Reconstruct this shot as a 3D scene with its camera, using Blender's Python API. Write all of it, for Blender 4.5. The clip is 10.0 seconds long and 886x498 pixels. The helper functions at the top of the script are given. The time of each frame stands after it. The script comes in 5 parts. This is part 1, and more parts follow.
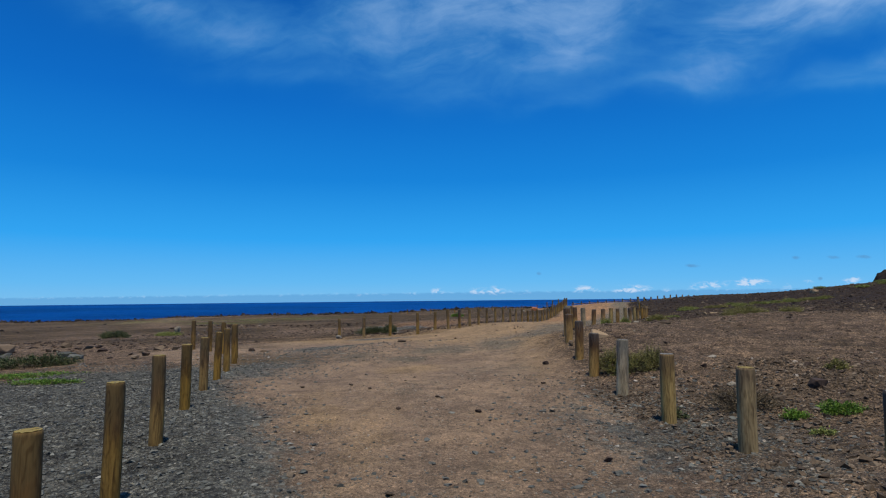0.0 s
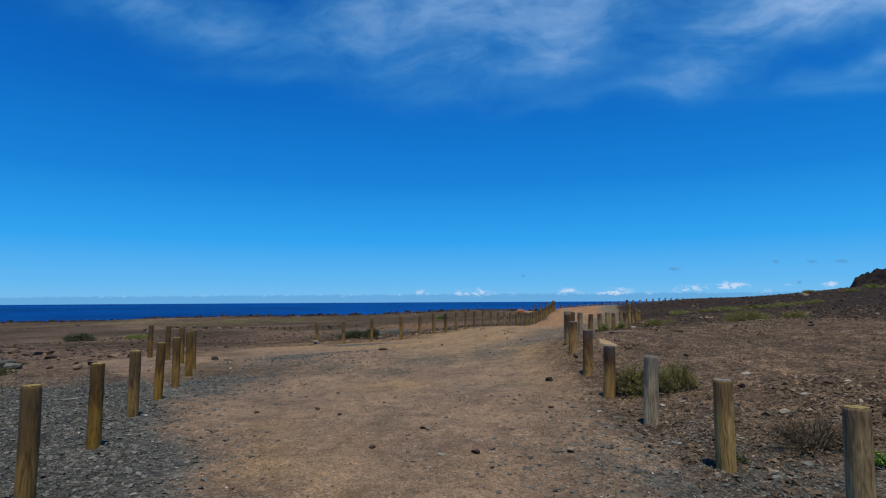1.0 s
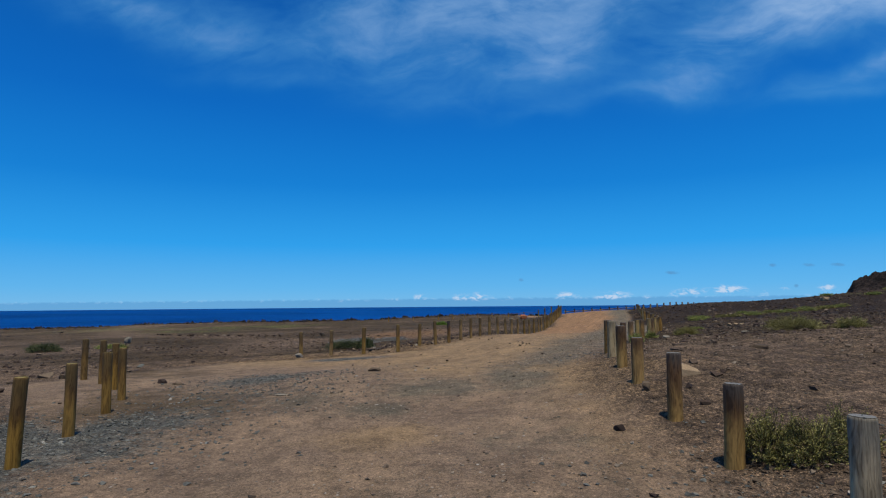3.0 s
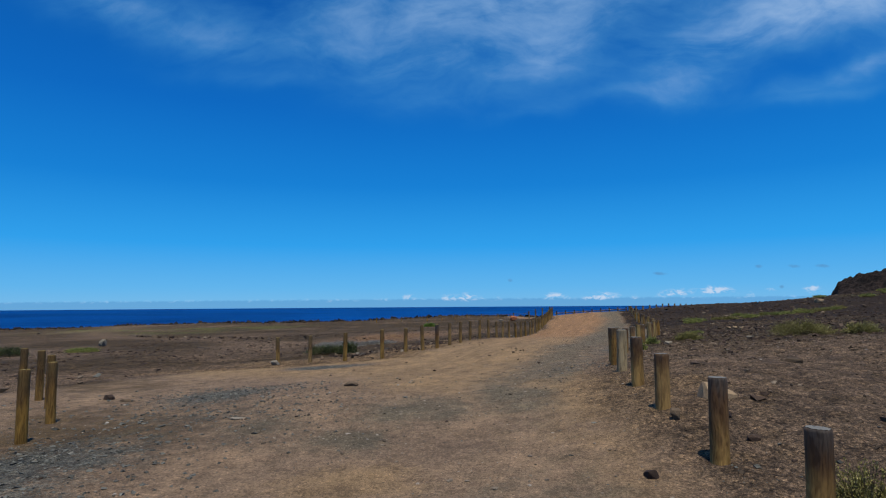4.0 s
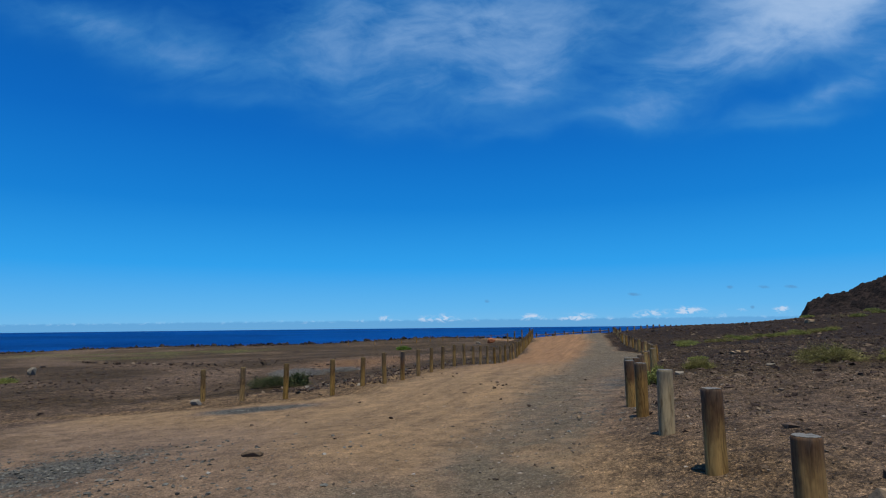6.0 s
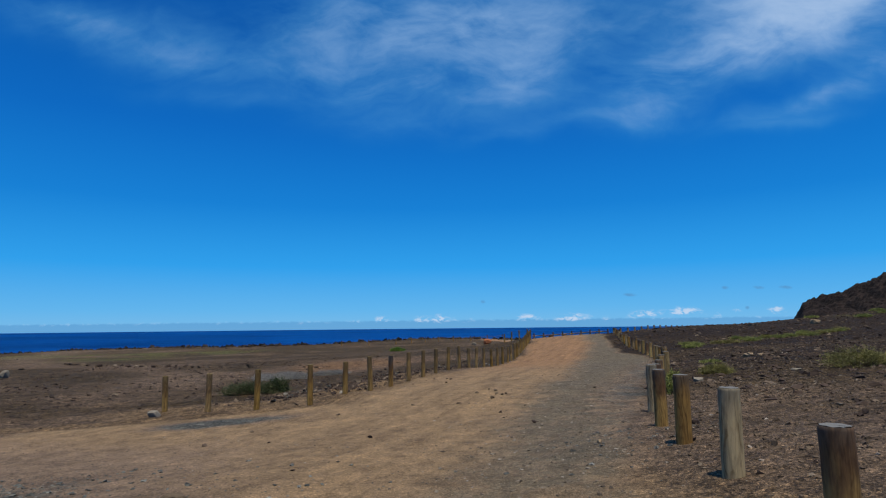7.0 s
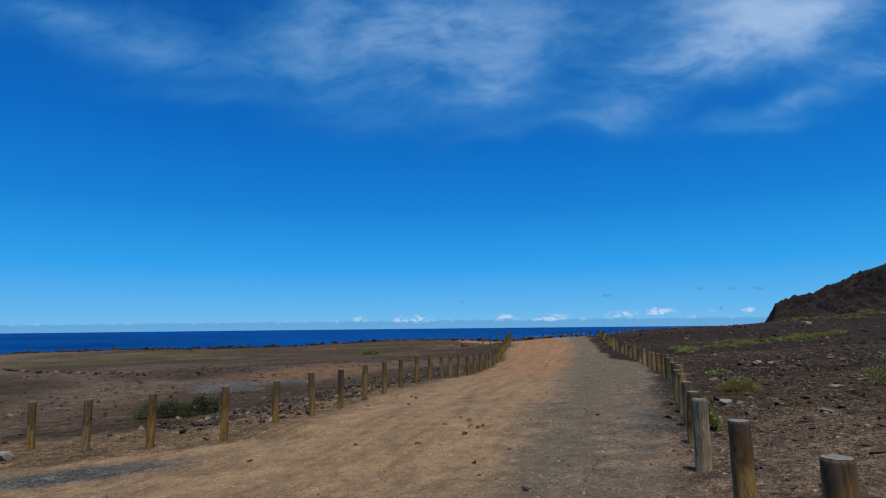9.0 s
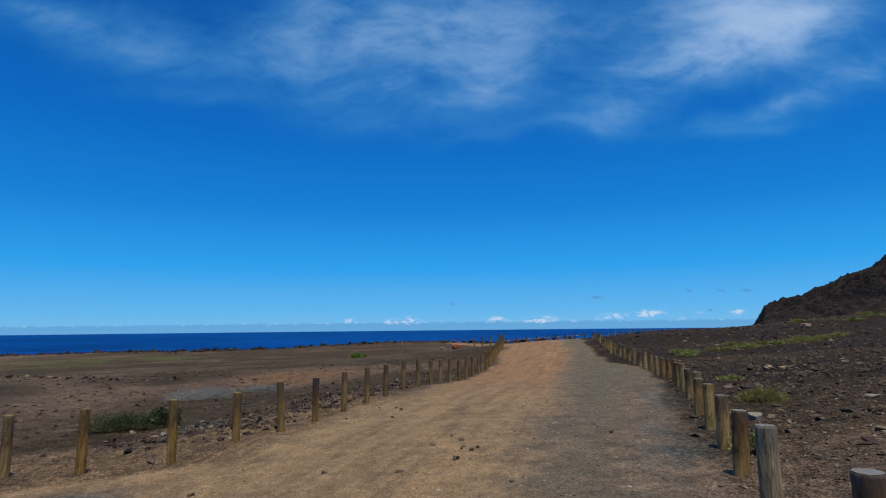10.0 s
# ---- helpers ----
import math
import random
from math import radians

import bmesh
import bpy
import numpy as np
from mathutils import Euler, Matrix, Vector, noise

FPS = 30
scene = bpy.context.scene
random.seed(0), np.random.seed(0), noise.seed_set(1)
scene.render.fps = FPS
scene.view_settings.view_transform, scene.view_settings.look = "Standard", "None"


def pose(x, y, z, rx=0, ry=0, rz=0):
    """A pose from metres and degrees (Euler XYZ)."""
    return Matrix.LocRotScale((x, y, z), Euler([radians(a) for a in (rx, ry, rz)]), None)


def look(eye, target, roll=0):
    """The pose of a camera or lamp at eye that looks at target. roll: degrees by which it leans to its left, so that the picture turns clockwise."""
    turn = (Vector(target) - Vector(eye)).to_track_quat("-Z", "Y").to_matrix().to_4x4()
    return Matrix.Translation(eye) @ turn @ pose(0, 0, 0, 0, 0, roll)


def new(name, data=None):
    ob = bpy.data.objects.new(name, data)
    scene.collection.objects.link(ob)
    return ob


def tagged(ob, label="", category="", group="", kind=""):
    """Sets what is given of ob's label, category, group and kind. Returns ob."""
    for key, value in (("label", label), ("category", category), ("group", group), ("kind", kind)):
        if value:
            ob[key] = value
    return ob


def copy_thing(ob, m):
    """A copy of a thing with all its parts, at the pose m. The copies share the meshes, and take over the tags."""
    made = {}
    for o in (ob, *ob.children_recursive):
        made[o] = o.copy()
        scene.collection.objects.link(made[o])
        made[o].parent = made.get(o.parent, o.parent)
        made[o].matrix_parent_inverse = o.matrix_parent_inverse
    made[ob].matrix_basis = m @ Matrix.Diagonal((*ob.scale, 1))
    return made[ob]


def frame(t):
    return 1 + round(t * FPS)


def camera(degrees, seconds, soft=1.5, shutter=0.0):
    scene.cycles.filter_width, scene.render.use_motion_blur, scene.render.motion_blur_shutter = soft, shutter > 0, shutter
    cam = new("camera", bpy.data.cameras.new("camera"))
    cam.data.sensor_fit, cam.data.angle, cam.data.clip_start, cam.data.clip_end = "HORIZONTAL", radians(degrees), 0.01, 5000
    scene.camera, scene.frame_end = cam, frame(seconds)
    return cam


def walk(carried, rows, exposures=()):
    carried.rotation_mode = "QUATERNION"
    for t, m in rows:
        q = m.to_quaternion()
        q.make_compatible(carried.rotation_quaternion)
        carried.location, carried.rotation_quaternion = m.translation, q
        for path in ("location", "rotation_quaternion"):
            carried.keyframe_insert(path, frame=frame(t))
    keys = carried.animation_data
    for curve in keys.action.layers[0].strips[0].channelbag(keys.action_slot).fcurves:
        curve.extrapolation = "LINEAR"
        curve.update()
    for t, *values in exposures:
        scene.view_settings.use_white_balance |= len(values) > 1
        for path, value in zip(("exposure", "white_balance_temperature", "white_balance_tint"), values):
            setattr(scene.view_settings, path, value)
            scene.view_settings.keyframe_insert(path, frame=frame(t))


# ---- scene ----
cam = camera(74.4, 10.0, soft=1.15)
PATH = [
    (0, (-0.061, 1.925, 1.538), (-0.122, 3.916, 1.709), -0.6),
    (0.5, (-0.074, 2.709, 1.581), (-0.097, 4.702, 1.754), -0.5),
    (1, (-0.14, 3.488, 1.59), (-0.15, 5.48, 1.766), -0.3),
    (1.5, (-0.253, 4.245, 1.584), (-0.274, 6.236, 1.769), -0.3),
    (2, (-0.324, 5.002, 1.584), (-0.352, 6.993, 1.772), -0.3),
    (3.5, (-0.346, 7.207, 1.688), (-0.329, 9.197, 1.88), -0.5),
    (4, (-0.303, 7.849, 1.734), (-0.268, 9.84, 1.926), -0.4),
    (4.5, (-0.206, 8.638, 1.759), (-0.14, 10.626, 1.973), -0.5),
    (5, (-0.134, 9.416, 1.747), (-0.056, 11.402, 1.973), -0.5),
    (5.5, (-0.029, 10.261, 1.777), (0.073, 12.241, 2.036), -0.6),
    (7, (0.239, 12.698, 1.805), (0.367, 14.677, 2.069), -0.6),
    (7.5, (0.386, 13.518, 1.824), (0.536, 15.496, 2.086), -0.7),
    (8, (0.477, 14.274, 1.864), (0.639, 16.25, 2.124), -0.5),
    (8.5, (0.679, 14.974, 1.932), (0.861, 16.948, 2.198), -0.7),
    (9, (0.782, 15.731, 1.955), (0.981, 17.703, 2.219), -0.6),
    (9.5, (0.87, 16.462, 1.969), (1.09, 18.432, 2.233), -0.5),
    (10, (0.973, 17.185, 1.966), (1.202, 19.153, 2.236), -0.6),
]
walk(cam, [(t, look(eye, target, roll)) for t, eye, target, roll in PATH],
     exposures=[(0, 0.0), (1, -0.03), (2, -0.08), (10, -0.08)])

# ---- world, sun ----
SUN_EL, SUN_AZ = 75.0, 166.0          # degrees; azimuth clockwise from +y
world = bpy.data.worlds.new("sky")
scene.world = world
world.use_nodes = True


class Graph:
    """Short hand for building a node tree."""

    def __init__(self, tree):
        self.tree = tree
        tree.nodes.clear()

    def node(self, kind, **props):
        n = self.tree.nodes.new(kind)
        for key, value in props.items():
            setattr(n, key, value)
        return n

    def link(self, a, b):
        self.tree.links.new(a, b)

    def put(self, socket, value):
        if isinstance(value, bpy.types.NodeSocket):
            self.link(value, socket)
        else:
            socket.default_value = value

    def math(self, op, a, b=0.0, c=0.0, clamp=False):
        n = self.node("ShaderNodeMath", operation=op, use_clamp=clamp)
        for s, v in zip(n.inputs, (a, b, c)):
            self.put(s, v)
        return n.outputs[0]

    def mix(self, fac, a, b, blend="MIX"):
        n = self.node("ShaderNodeMix", data_type="RGBA", blend_type=blend)
        self.put(n.inputs[0], fac)
        self.put(n.inputs[6], a)
        self.put(n.inputs[7], b)
        return n.outputs[2]

    def noise(self, vec, scale, detail=4.0, rough=0.55, distortion=0.0):
        n = self.node("ShaderNodeTexNoise")
        if vec is not None:
            self.link(vec, n.inputs["Vector"])
        n.inputs["Scale"].default_value = scale
        n.inputs["Detail"].default_value = detail
        n.inputs["Roughness"].default_value = rough
        n.inputs["Distortion"].default_value = distortion
        return n.outputs["Fac"]

    def voronoi(self, vec, scale, feature="F1", output="Distance"):
        n = self.node("ShaderNodeTexVoronoi", feature=feature)
        self.link(vec, n.inputs["Vector"])
        n.inputs["Scale"].default_value = scale
        return n.outputs[output]

    def mapping(self, vec, scale=(1, 1, 1), rot=(0, 0, 0)):
        n = self.node("ShaderNodeMapping")
        self.link(vec, n.inputs["Vector"])
        n.inputs["Scale"].default_value = scale
        n.inputs["Rotation"].default_value = rot
        return n.outputs[0]

    def step(self, v, lo, hi):
        n = self.node("ShaderNodeMapRange", interpolation_type="SMOOTHSTEP")
        self.put(n.inputs[0], v)
        n.inputs[1].default_value, n.inputs[2].default_value = lo, hi
        return n.outputs[0]

    def ramp(self, v, stops):
        n = self.node("ShaderNodeValToRGB")
        self.put(n.inputs[0], v)
        el = n.color_ramp.elements
        while len(el) < len(stops):
            el.new(0.5)
        for e, (p, c) in zip(el, stops):
            e.position, e.color = p, (*c, 1)
        return n.outputs[0]


def build_sky():
    g = Graph(world.node_tree)
    out = g.node("ShaderNodeOutputWorld")
    back = g.node("ShaderNodeBackground")
    g.link(back.outputs[0], out.inputs[0])
    sky = g.node("ShaderNodeTexSky", sky_type="NISHITA", sun_disc=False)
    sky.sun_elevation, sky.sun_rotation = radians(SUN_EL), radians(SUN_AZ)
    sky.air_density, sky.dust_density, sky.ozone_density = 1.0, 0.2, 3.0
    way = g.node("ShaderNodeTexCoord").outputs["Generated"]
    sep = g.node("ShaderNodeSeparateXYZ")
    g.link(way, sep.inputs[0])
    x, y, z = sep.outputs
    # deep clear blue overhead, paler towards the sea
    clear = g.ramp(z, SKY_STOPS)
    tint = g.mix(1.0, sky.outputs[0], (SKY_STRENGTH, SKY_STRENGTH, SKY_STRENGTH, 1), "MULTIPLY")
    col = g.mix(0.965, tint, clear)
    # clouds lie on a plane of directions square to the bearing 6.65 degrees
    s, c = math.sin(radians(6.65)), math.cos(radians(6.65))
    ahead = g.math("MAXIMUM", g.math("ADD", g.math("MULTIPLY", x, s), g.math("MULTIPLY", y, c)), 0.02)
    front = g.step(ahead, 0.1, 0.4)
    u = g.math("DIVIDE", g.math("SUBTRACT", g.math("MULTIPLY", x, c), g.math("MULTIPLY", y, s)), ahead)
    v = g.math("DIVIDE", z, ahead)
    comb = g.node("ShaderNodeCombineXYZ")
    g.link(u, comb.inputs[0]), g.link(v, comb.inputs[1])
    uv = comb.outputs[0]
    # wandering of the outlines
    warp = g.node("ShaderNodeTexNoise")
    warp.inputs["Scale"].default_value, warp.inputs["Detail"].default_value = 5.0, 4.0
    g.link(uv, warp.inputs["Vector"])
    off = g.node("ShaderNodeVectorMath", operation="MULTIPLY_ADD")
    g.link(warp.outputs["Color"], off.inputs[0])
    off.inputs[1].default_value, off.inputs[2].default_value = (0.14, 0.08, 0), (-0.07, -0.04, 0)
    add = g.node("ShaderNodeVectorMath", operation="ADD")
    g.link(uv, add.inputs[0]), g.link(off.outputs[0], add.inputs[1])
    sp = g.node("ShaderNodeSeparateXYZ")
    g.link(add.outputs[0], sp.inputs[0])

    def blob(where, cu, cv, ru, rv, turn, density, total):
        """One soft patch of cloud, added to the total."""
        n = g.node("ShaderNodeMapping", vector_type="TEXTURE")
        g.link(where, n.inputs["Vector"])
        n.inputs["Location"].default_value, n.inputs["Rotation"].default_value, n.inputs["Scale"].default_value = (cu, cv, 0), (0, 0, radians(turn)), (ru, rv, 1)
        dot = g.node("ShaderNodeVectorMath", operation="DOT_PRODUCT")
        g.link(n.outputs[0], dot.inputs[0]), g.link(n.outputs[0], dot.inputs[1])
        return g.math("MULTIPLY_ADD", g.math("POWER", 0.3679, dot.outputs["Value"]), density, total)

    total = 0.0
    for row in HIGH_CLOUDS:
        total = blob(add.outputs[0], *row[:2], row[2] * 1.30, row[3] * 1.45, *row[4:], total)
    # thin unseen veil overhead, above and behind, added to whiten the blue fill light
    high = g.math("MULTIPLY", g.step(z, 0.52, 0.68), g.step(g.noise(g.mapping(way, (2.2, 3.4, 1.0)), 1.0, 6.0, 0.6, 0.5), 0.30, 0.70))
    streak = g.noise(g.mapping(add.outputs[0], (4.0, 9.0, 1), (0, 0, radians(-16))), 1.0, 8.0, 0.62, 0.5)
    fine = g.noise(g.mapping(add.outputs[0], (11.0, 24.0, 1), (0, 0, radians(-20))), 1.0, 6.0, 0.58, 0.3)
    grainy = g.math("ADD", g.math("MULTIPLY", g.math("SUBTRACT", streak, 0.5), 1.5), g.math("MULTIPLY", g.math("SUBTRACT", fine, 0.5), 0.9))
    body = g.math("MULTIPLY", total, g.math("MULTIPLY_ADD", grainy, 1.15, 0.76))
    body = g.math("ADD", body, g.math("MULTIPLY", g.math("MULTIPLY", grainy, 0.10), g.step(total, 0.0, 0.3)))
    veil = g.math("SUBTRACT", 1.0, g.math("POWER", 0.3679, g.math("MULTIPLY", g.math("MAXIMUM", body, 0.0), 1.05)))
    veil = g.math("MAXIMUM", g.math("MULTIPLY", g.math("MULTIPLY", veil, front), 0.90), g.math("MULTIPLY", high, 0.85), clamp=True)
    col = g.mix(veil, col, g.ramp(veil, [(0.0, (0.04, 0.31, 0.66)), (0.3, (0.10, 0.38, 0.71)), (0.6, (0.27, 0.50, 0.80)), (0.9, (0.46, 0.625, 0.87))]))
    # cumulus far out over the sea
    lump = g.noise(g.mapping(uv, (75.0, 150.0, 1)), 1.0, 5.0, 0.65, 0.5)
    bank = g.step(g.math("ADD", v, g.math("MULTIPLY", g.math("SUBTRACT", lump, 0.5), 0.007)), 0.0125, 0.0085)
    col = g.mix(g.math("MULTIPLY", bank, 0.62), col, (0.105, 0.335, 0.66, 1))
    crest = g.math("MULTIPLY", g.step(lump, 0.52, 0.72), g.math("MULTIPLY", g.step(v, 0.006, 0.010), g.step(v, 0.0145, 0.0115)))
    col = g.mix(g.math("MULTIPLY", g.math("MULTIPLY", crest, front), 0.38), col, (0.42, 0.62, 0.86, 1))
    puff = 0.0
    for cu, cv, ru, density in LOW_CLOUDS:
        puff = blob(uv, cu, cv, ru * 1.1, 0.0048 + 0.12 * ru, 0, density, puff)
    puff = g.math("MULTIPLY", g.step(g.math("MULTIPLY", puff, g.math("MULTIPLY", g.step(lump, 0.3, 0.7), 1.3)), 0.18, 1.05), front)
    col = g.mix(g.math("MULTIPLY", puff, 0.85), col, (0.60, 0.72, 0.90, 1))
    grey = 0.0
    for cu, cv, ru in DARK_CLOUDS:
        grey = blob(uv, cu, cv, ru, 0.004, -4, 1.0, grey)
    grey = g.math("MULTIPLY", g.math("MULTIPLY", g.step(g.math("MULTIPLY", grey, g.math("ADD", lump, 0.3)), 0.3, 0.9), 0.55), front)
    col = g.mix(grey, col, (0.10, 0.24, 0.46, 1))
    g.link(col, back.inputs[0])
    back.inputs[1].default_value = 1.0


SKY_STRENGTH = 0.09
SKY_STOPS = [(0.0, (0.19, 0.52, 0.86)), (0.03, (0.115, 0.48, 0.90)), (0.10, (0.022, 0.365, 0.89)), (0.20, (0.003, 0.225, 0.71)),
             (0.32, (0.0, 0.143, 0.565)), (0.46, (0.0, 0.093, 0.42)), (1.0, (0.0, 0.055, 0.32))]
# bearing, height, half width, half height, turn, density
HIGH_CLOUDS = [(-0.766, 0.585, 0.124, 0.031, -20, 0.32), (-0.691, 0.553, 0.077, 0.022, -25, 0.30), (-0.504, 0.516, 0.113, 0.037, -5, 0.30), (-0.556, 0.538, 0.062, 0.044, 0, 0.20),
               (-0.419, 0.472, 0.097, 0.016, -8, 0.25), (-0.479, 0.433, 0.122, 0.013, -5, 0.15), (-0.397, 0.416, 0.032, 0.008, 0, 0.14), (-0.247, 0.524, 0.113, 0.066, 0, 0.42)]
HIGH_CLOUDS += [(-0.185, 0.480, 0.092, 0.038, 10, 0.32), (-0.083, 0.566, 0.207, 0.056, 0, 0.55), (0.041, 0.553, 0.134, 0.067, 0, 0.62), (0.081, 0.477, 0.107, 0.049, 5, 0.50),
                (0.059, 0.411, 0.091, 0.028, 12, 0.46), (-0.123, 0.425, 0.081, 0.020, 5, 0.40), (-0.143, 0.368, 0.091, 0.022, 0, 0.32), (0.058, 0.339, 0.060, 0.009, 8, 0.24)]
HIGH_CLOUDS += [(0.298, 0.539, 0.082, 0.055, 0, 0.30), (0.311, 0.386, 0.071, 0.023, 5, 0.52), (0.290, 0.352, 0.062, 0.018, 0, 0.34), (0.200, 0.371, 0.101, 0.008, 5, 0.18),
                (0.568, 0.564, 0.119, 0.061, 12, 1.60), (0.481, 0.503, 0.113, 0.035, 22, 0.95), (0.356, 0.455, 0.092, 0.021, 15, 0.52), (0.636, 0.514, 0.072, 0.036, 15, 0.85)]
HIGH_CLOUDS += [(0.519, 0.459, 0.071, 0.026, 0, 0.36), (0.693, 0.574, 0.093, 0.031, 10, 0.55), (0.709, 0.427, 0.091, 0.027, 22, 0.46), (0.780, 0.471, 0.061, 0.026, 20, 0.48),
                (0.552, 0.368, 0.106, 0.012, 10, 0.40), (0.540, 0.338, 0.070, 0.008, 5, 0.32), (0.630, 0.391, 0.071, 0.009, 20, 0.32)]
LOW_CLOUDS = [(-0.156, 0.0142, 0.013, 1.0), (-0.096, 0.0128, 0.012, 0.7), (-0.061, 0.0134, 0.025, 0.95), (-0.007, 0.0101, 0.014, 0.5), (0.091, 0.014, 0.019, 0.95), (0.149, 0.0125, 0.017, 0.6),
              (0.175, 0.0142, 0.021, 0.85), (0.267, 0.0163, 0.010, 0.7), (0.293, 0.018, 0.021, 0.85), (0.351, 0.0213, 0.023, 1.4), (0.437, 0.0215, 0.010, 0.6), (0.502, 0.0218, 0.014, 1.0),
              (0.403, 0.0141, 0.014, 0.5), (0.221, 0.011, 0.014, 0.5), (-0.298, 0.0088, 0.010, 0.5), (-0.207, 0.0099, 0.010, 0.5)]
DARK_CLOUDS = [(0.263, 0.0499, 0.015), (0.475, 0.0595, 0.012), (0.519, 0.0591, 0.014), (0.454, 0.0261, 0.005), (0.016, 0.0415, 0.006), (0.42, 0.060, 0.008)]
build_sky()

sun = new("sun", bpy.data.lights.new("sun", "SUN"))
sun.data.energy, sun.data.angle, sun.data.color = 4.6, radians(0.55), (1.0, 0.93, 0.80)
az, el = radians(SUN_AZ), radians(SUN_EL)
sun.matrix_world = look((0, 0, 60), (-60 * math.sin(az) * math.cos(el), -60 * math.cos(az) * math.cos(el), 60 - 60 * math.sin(el)))


# ---- noise and the lay of the land ----
def lattice(ix, iy, seed):
    n = (ix.astype(np.int64) * 374761393 + iy.astype(np.int64) * 668265263 + seed * 974634777) & 0x7FFFFFFF
    n = ((n ^ (n >> 13)) * 1274126177) & 0x7FFFFFFF
    n = (n ^ (n >> 16)) & 0xFFFF
    return n / 65535.0


def value_noise(x, y, seed):
    ix, iy = np.floor(x), np.floor(y)
    fx, fy = x - ix, y - iy
    fx, fy = fx * fx * (3 - 2 * fx), fy * fy * (3 - 2 * fy)
    a, b = lattice(ix, iy, seed), lattice(ix + 1, iy, seed)
    c, d = lattice(ix, iy + 1, seed), lattice(ix + 1, iy + 1, seed)
    return (a + (b - a) * fx) * (1 - fy) + (c + (d - c) * fx) * fy


def fbm(x, y, size, seed, octaves=4, rough=0.5):
    """Noise from -1 to 1, with lumps of that size in metres."""
    total, amp, norm = 0.0, 1.0, 0.0
    for k in range(octaves):
        total = total + amp * (value_noise(x / size * 2**k + 17.3 * k, y / size * 2**k - 9.1 * k, seed + k) * 2 - 1)
        norm, amp = norm + amp, amp * rough
    return total / norm


def smooth(v, lo, hi):
    q = np.clip((v - lo) / (hi - lo), 0, 1)
    return q * q * (3 - 2 * q)


# x, y, half width in x and y, height
NEAR_SWELLS = [(3.4, 16, 2, 3.5, 0.371), (1, 19, 3, 4, 0.065), (1.8, 26, 3, 3.5, 0.167), (1.5, 33, 3.5, 6, 0.215), (-5, 25, 3, 4, 0.060),
               (9, 18, 5, 6, 0.489), (9.5, 29, 5, 5, 0.024), (-4.2, 10, 2.5, 4, 0.081), (3, 8.5, 2.2, 2.2, -0.174), (-2, 17.5, 2.5, 3, 0.232),
               (-8, 18, 3, 5, 0.186), (2.1, 11.4, 1.0, 1.6, -0.085), (2.2, 14.2, 1.0, 0.7, 0.08), (2.75, 17.8, 1.0, 1.2, -0.065), (-1.25, 27.1, 0.9, 0.9, 0.10), (1.38, 17.48, 0.20, 0.13, 0.05), (1.60, 17.60, 0.10, 0.09, 0.03), (0, 4, 4, 4, -0.288), (5.5, 43, 4, 6, -0.20), (10.5, 39, 4, 5, -0.174)]
FAR_SWELLS = [(12.3, 60, 6, 7, 0.56), (24, 62, 9, 9, 0.811), (45, 64, 14, 12, 1.131), (75, 66, 26, 26, 2.602), (-30, 60, 22, 28, 0.149),
              (0, 95, 25, 30, -0.565), (-20, 25, 10, 12, 0.432), (28, 22, 12, 14, 0.345), (-3, 42, 6, 8, -0.244), (-45, 110, 35, 35, 0.335),
              (14, 80, 12, 12, 0.229), (-30, 3, 20, 15, 0.749), (18, 5, 8, 8, -0.394), (45, 115, 30, 35, -1.307), (-110, 120, 40, 50, -0.681),
              (33, 75, 9, 9, 0.316)]
SEA = -12.0


def coast(x):
    return 124 + 5 * np.sin(x / 23.0) + 4 * np.sin(x / 9.0 + 1.0) - 20 * smooth(x, 8, 25)


def lie(x, y):
    """Height of the ground without its small roughness."""
    z = 0.1737 + 0.0434 * 40 * np.tanh(x / 40) - 0.0093 * 60 * np.tanh((y - 15) / 60)
    for cx, cy, rx, ry, h in NEAR_SWELLS + FAR_SWELLS:
        z = z + h * np.exp(-((x - cx) / rx) ** 2 - ((y - cy) / ry) ** 2)
    return z


def line_x(points, y):
    """x of a line through points, at y."""
    return np.interp(y, [p[1] for p in points], [p[0] for p in points])


ROAD_LEFT = [(-1.6, 0), (-1.7, 6.5), (-3.5, 10), (-5.2, 14), (-9, 18), (-6.5, 24), (-3, 25.4), (-1.2, 26), (1.4, 32), (6.4, 45), (10.2, 59), (14, 74)]
ROAD_RIGHT = [(1.6, 0), (1.5, 7), (1.5, 11), (1.6, 14), (2.3, 18), (3.5, 21.5), (6.2, 27.5), (9.8, 35), (11.8, 41), (11.8, 44), (15.6, 58), (20, 74)]
TRACK = [(-9, 30), (-9.5, 38), (-11, 44), (-14.5, 50), (-19, 55), (-27, 62), (-40, 78), (-50, 92)]

STRIP_LEFT = [(0.5, 14), (0.7, 18.4), (1.4, 22.2), (2.6, 24.8), (5.8, 33.5), (8.6, 41.4), (12.4, 52), (16, 70)]
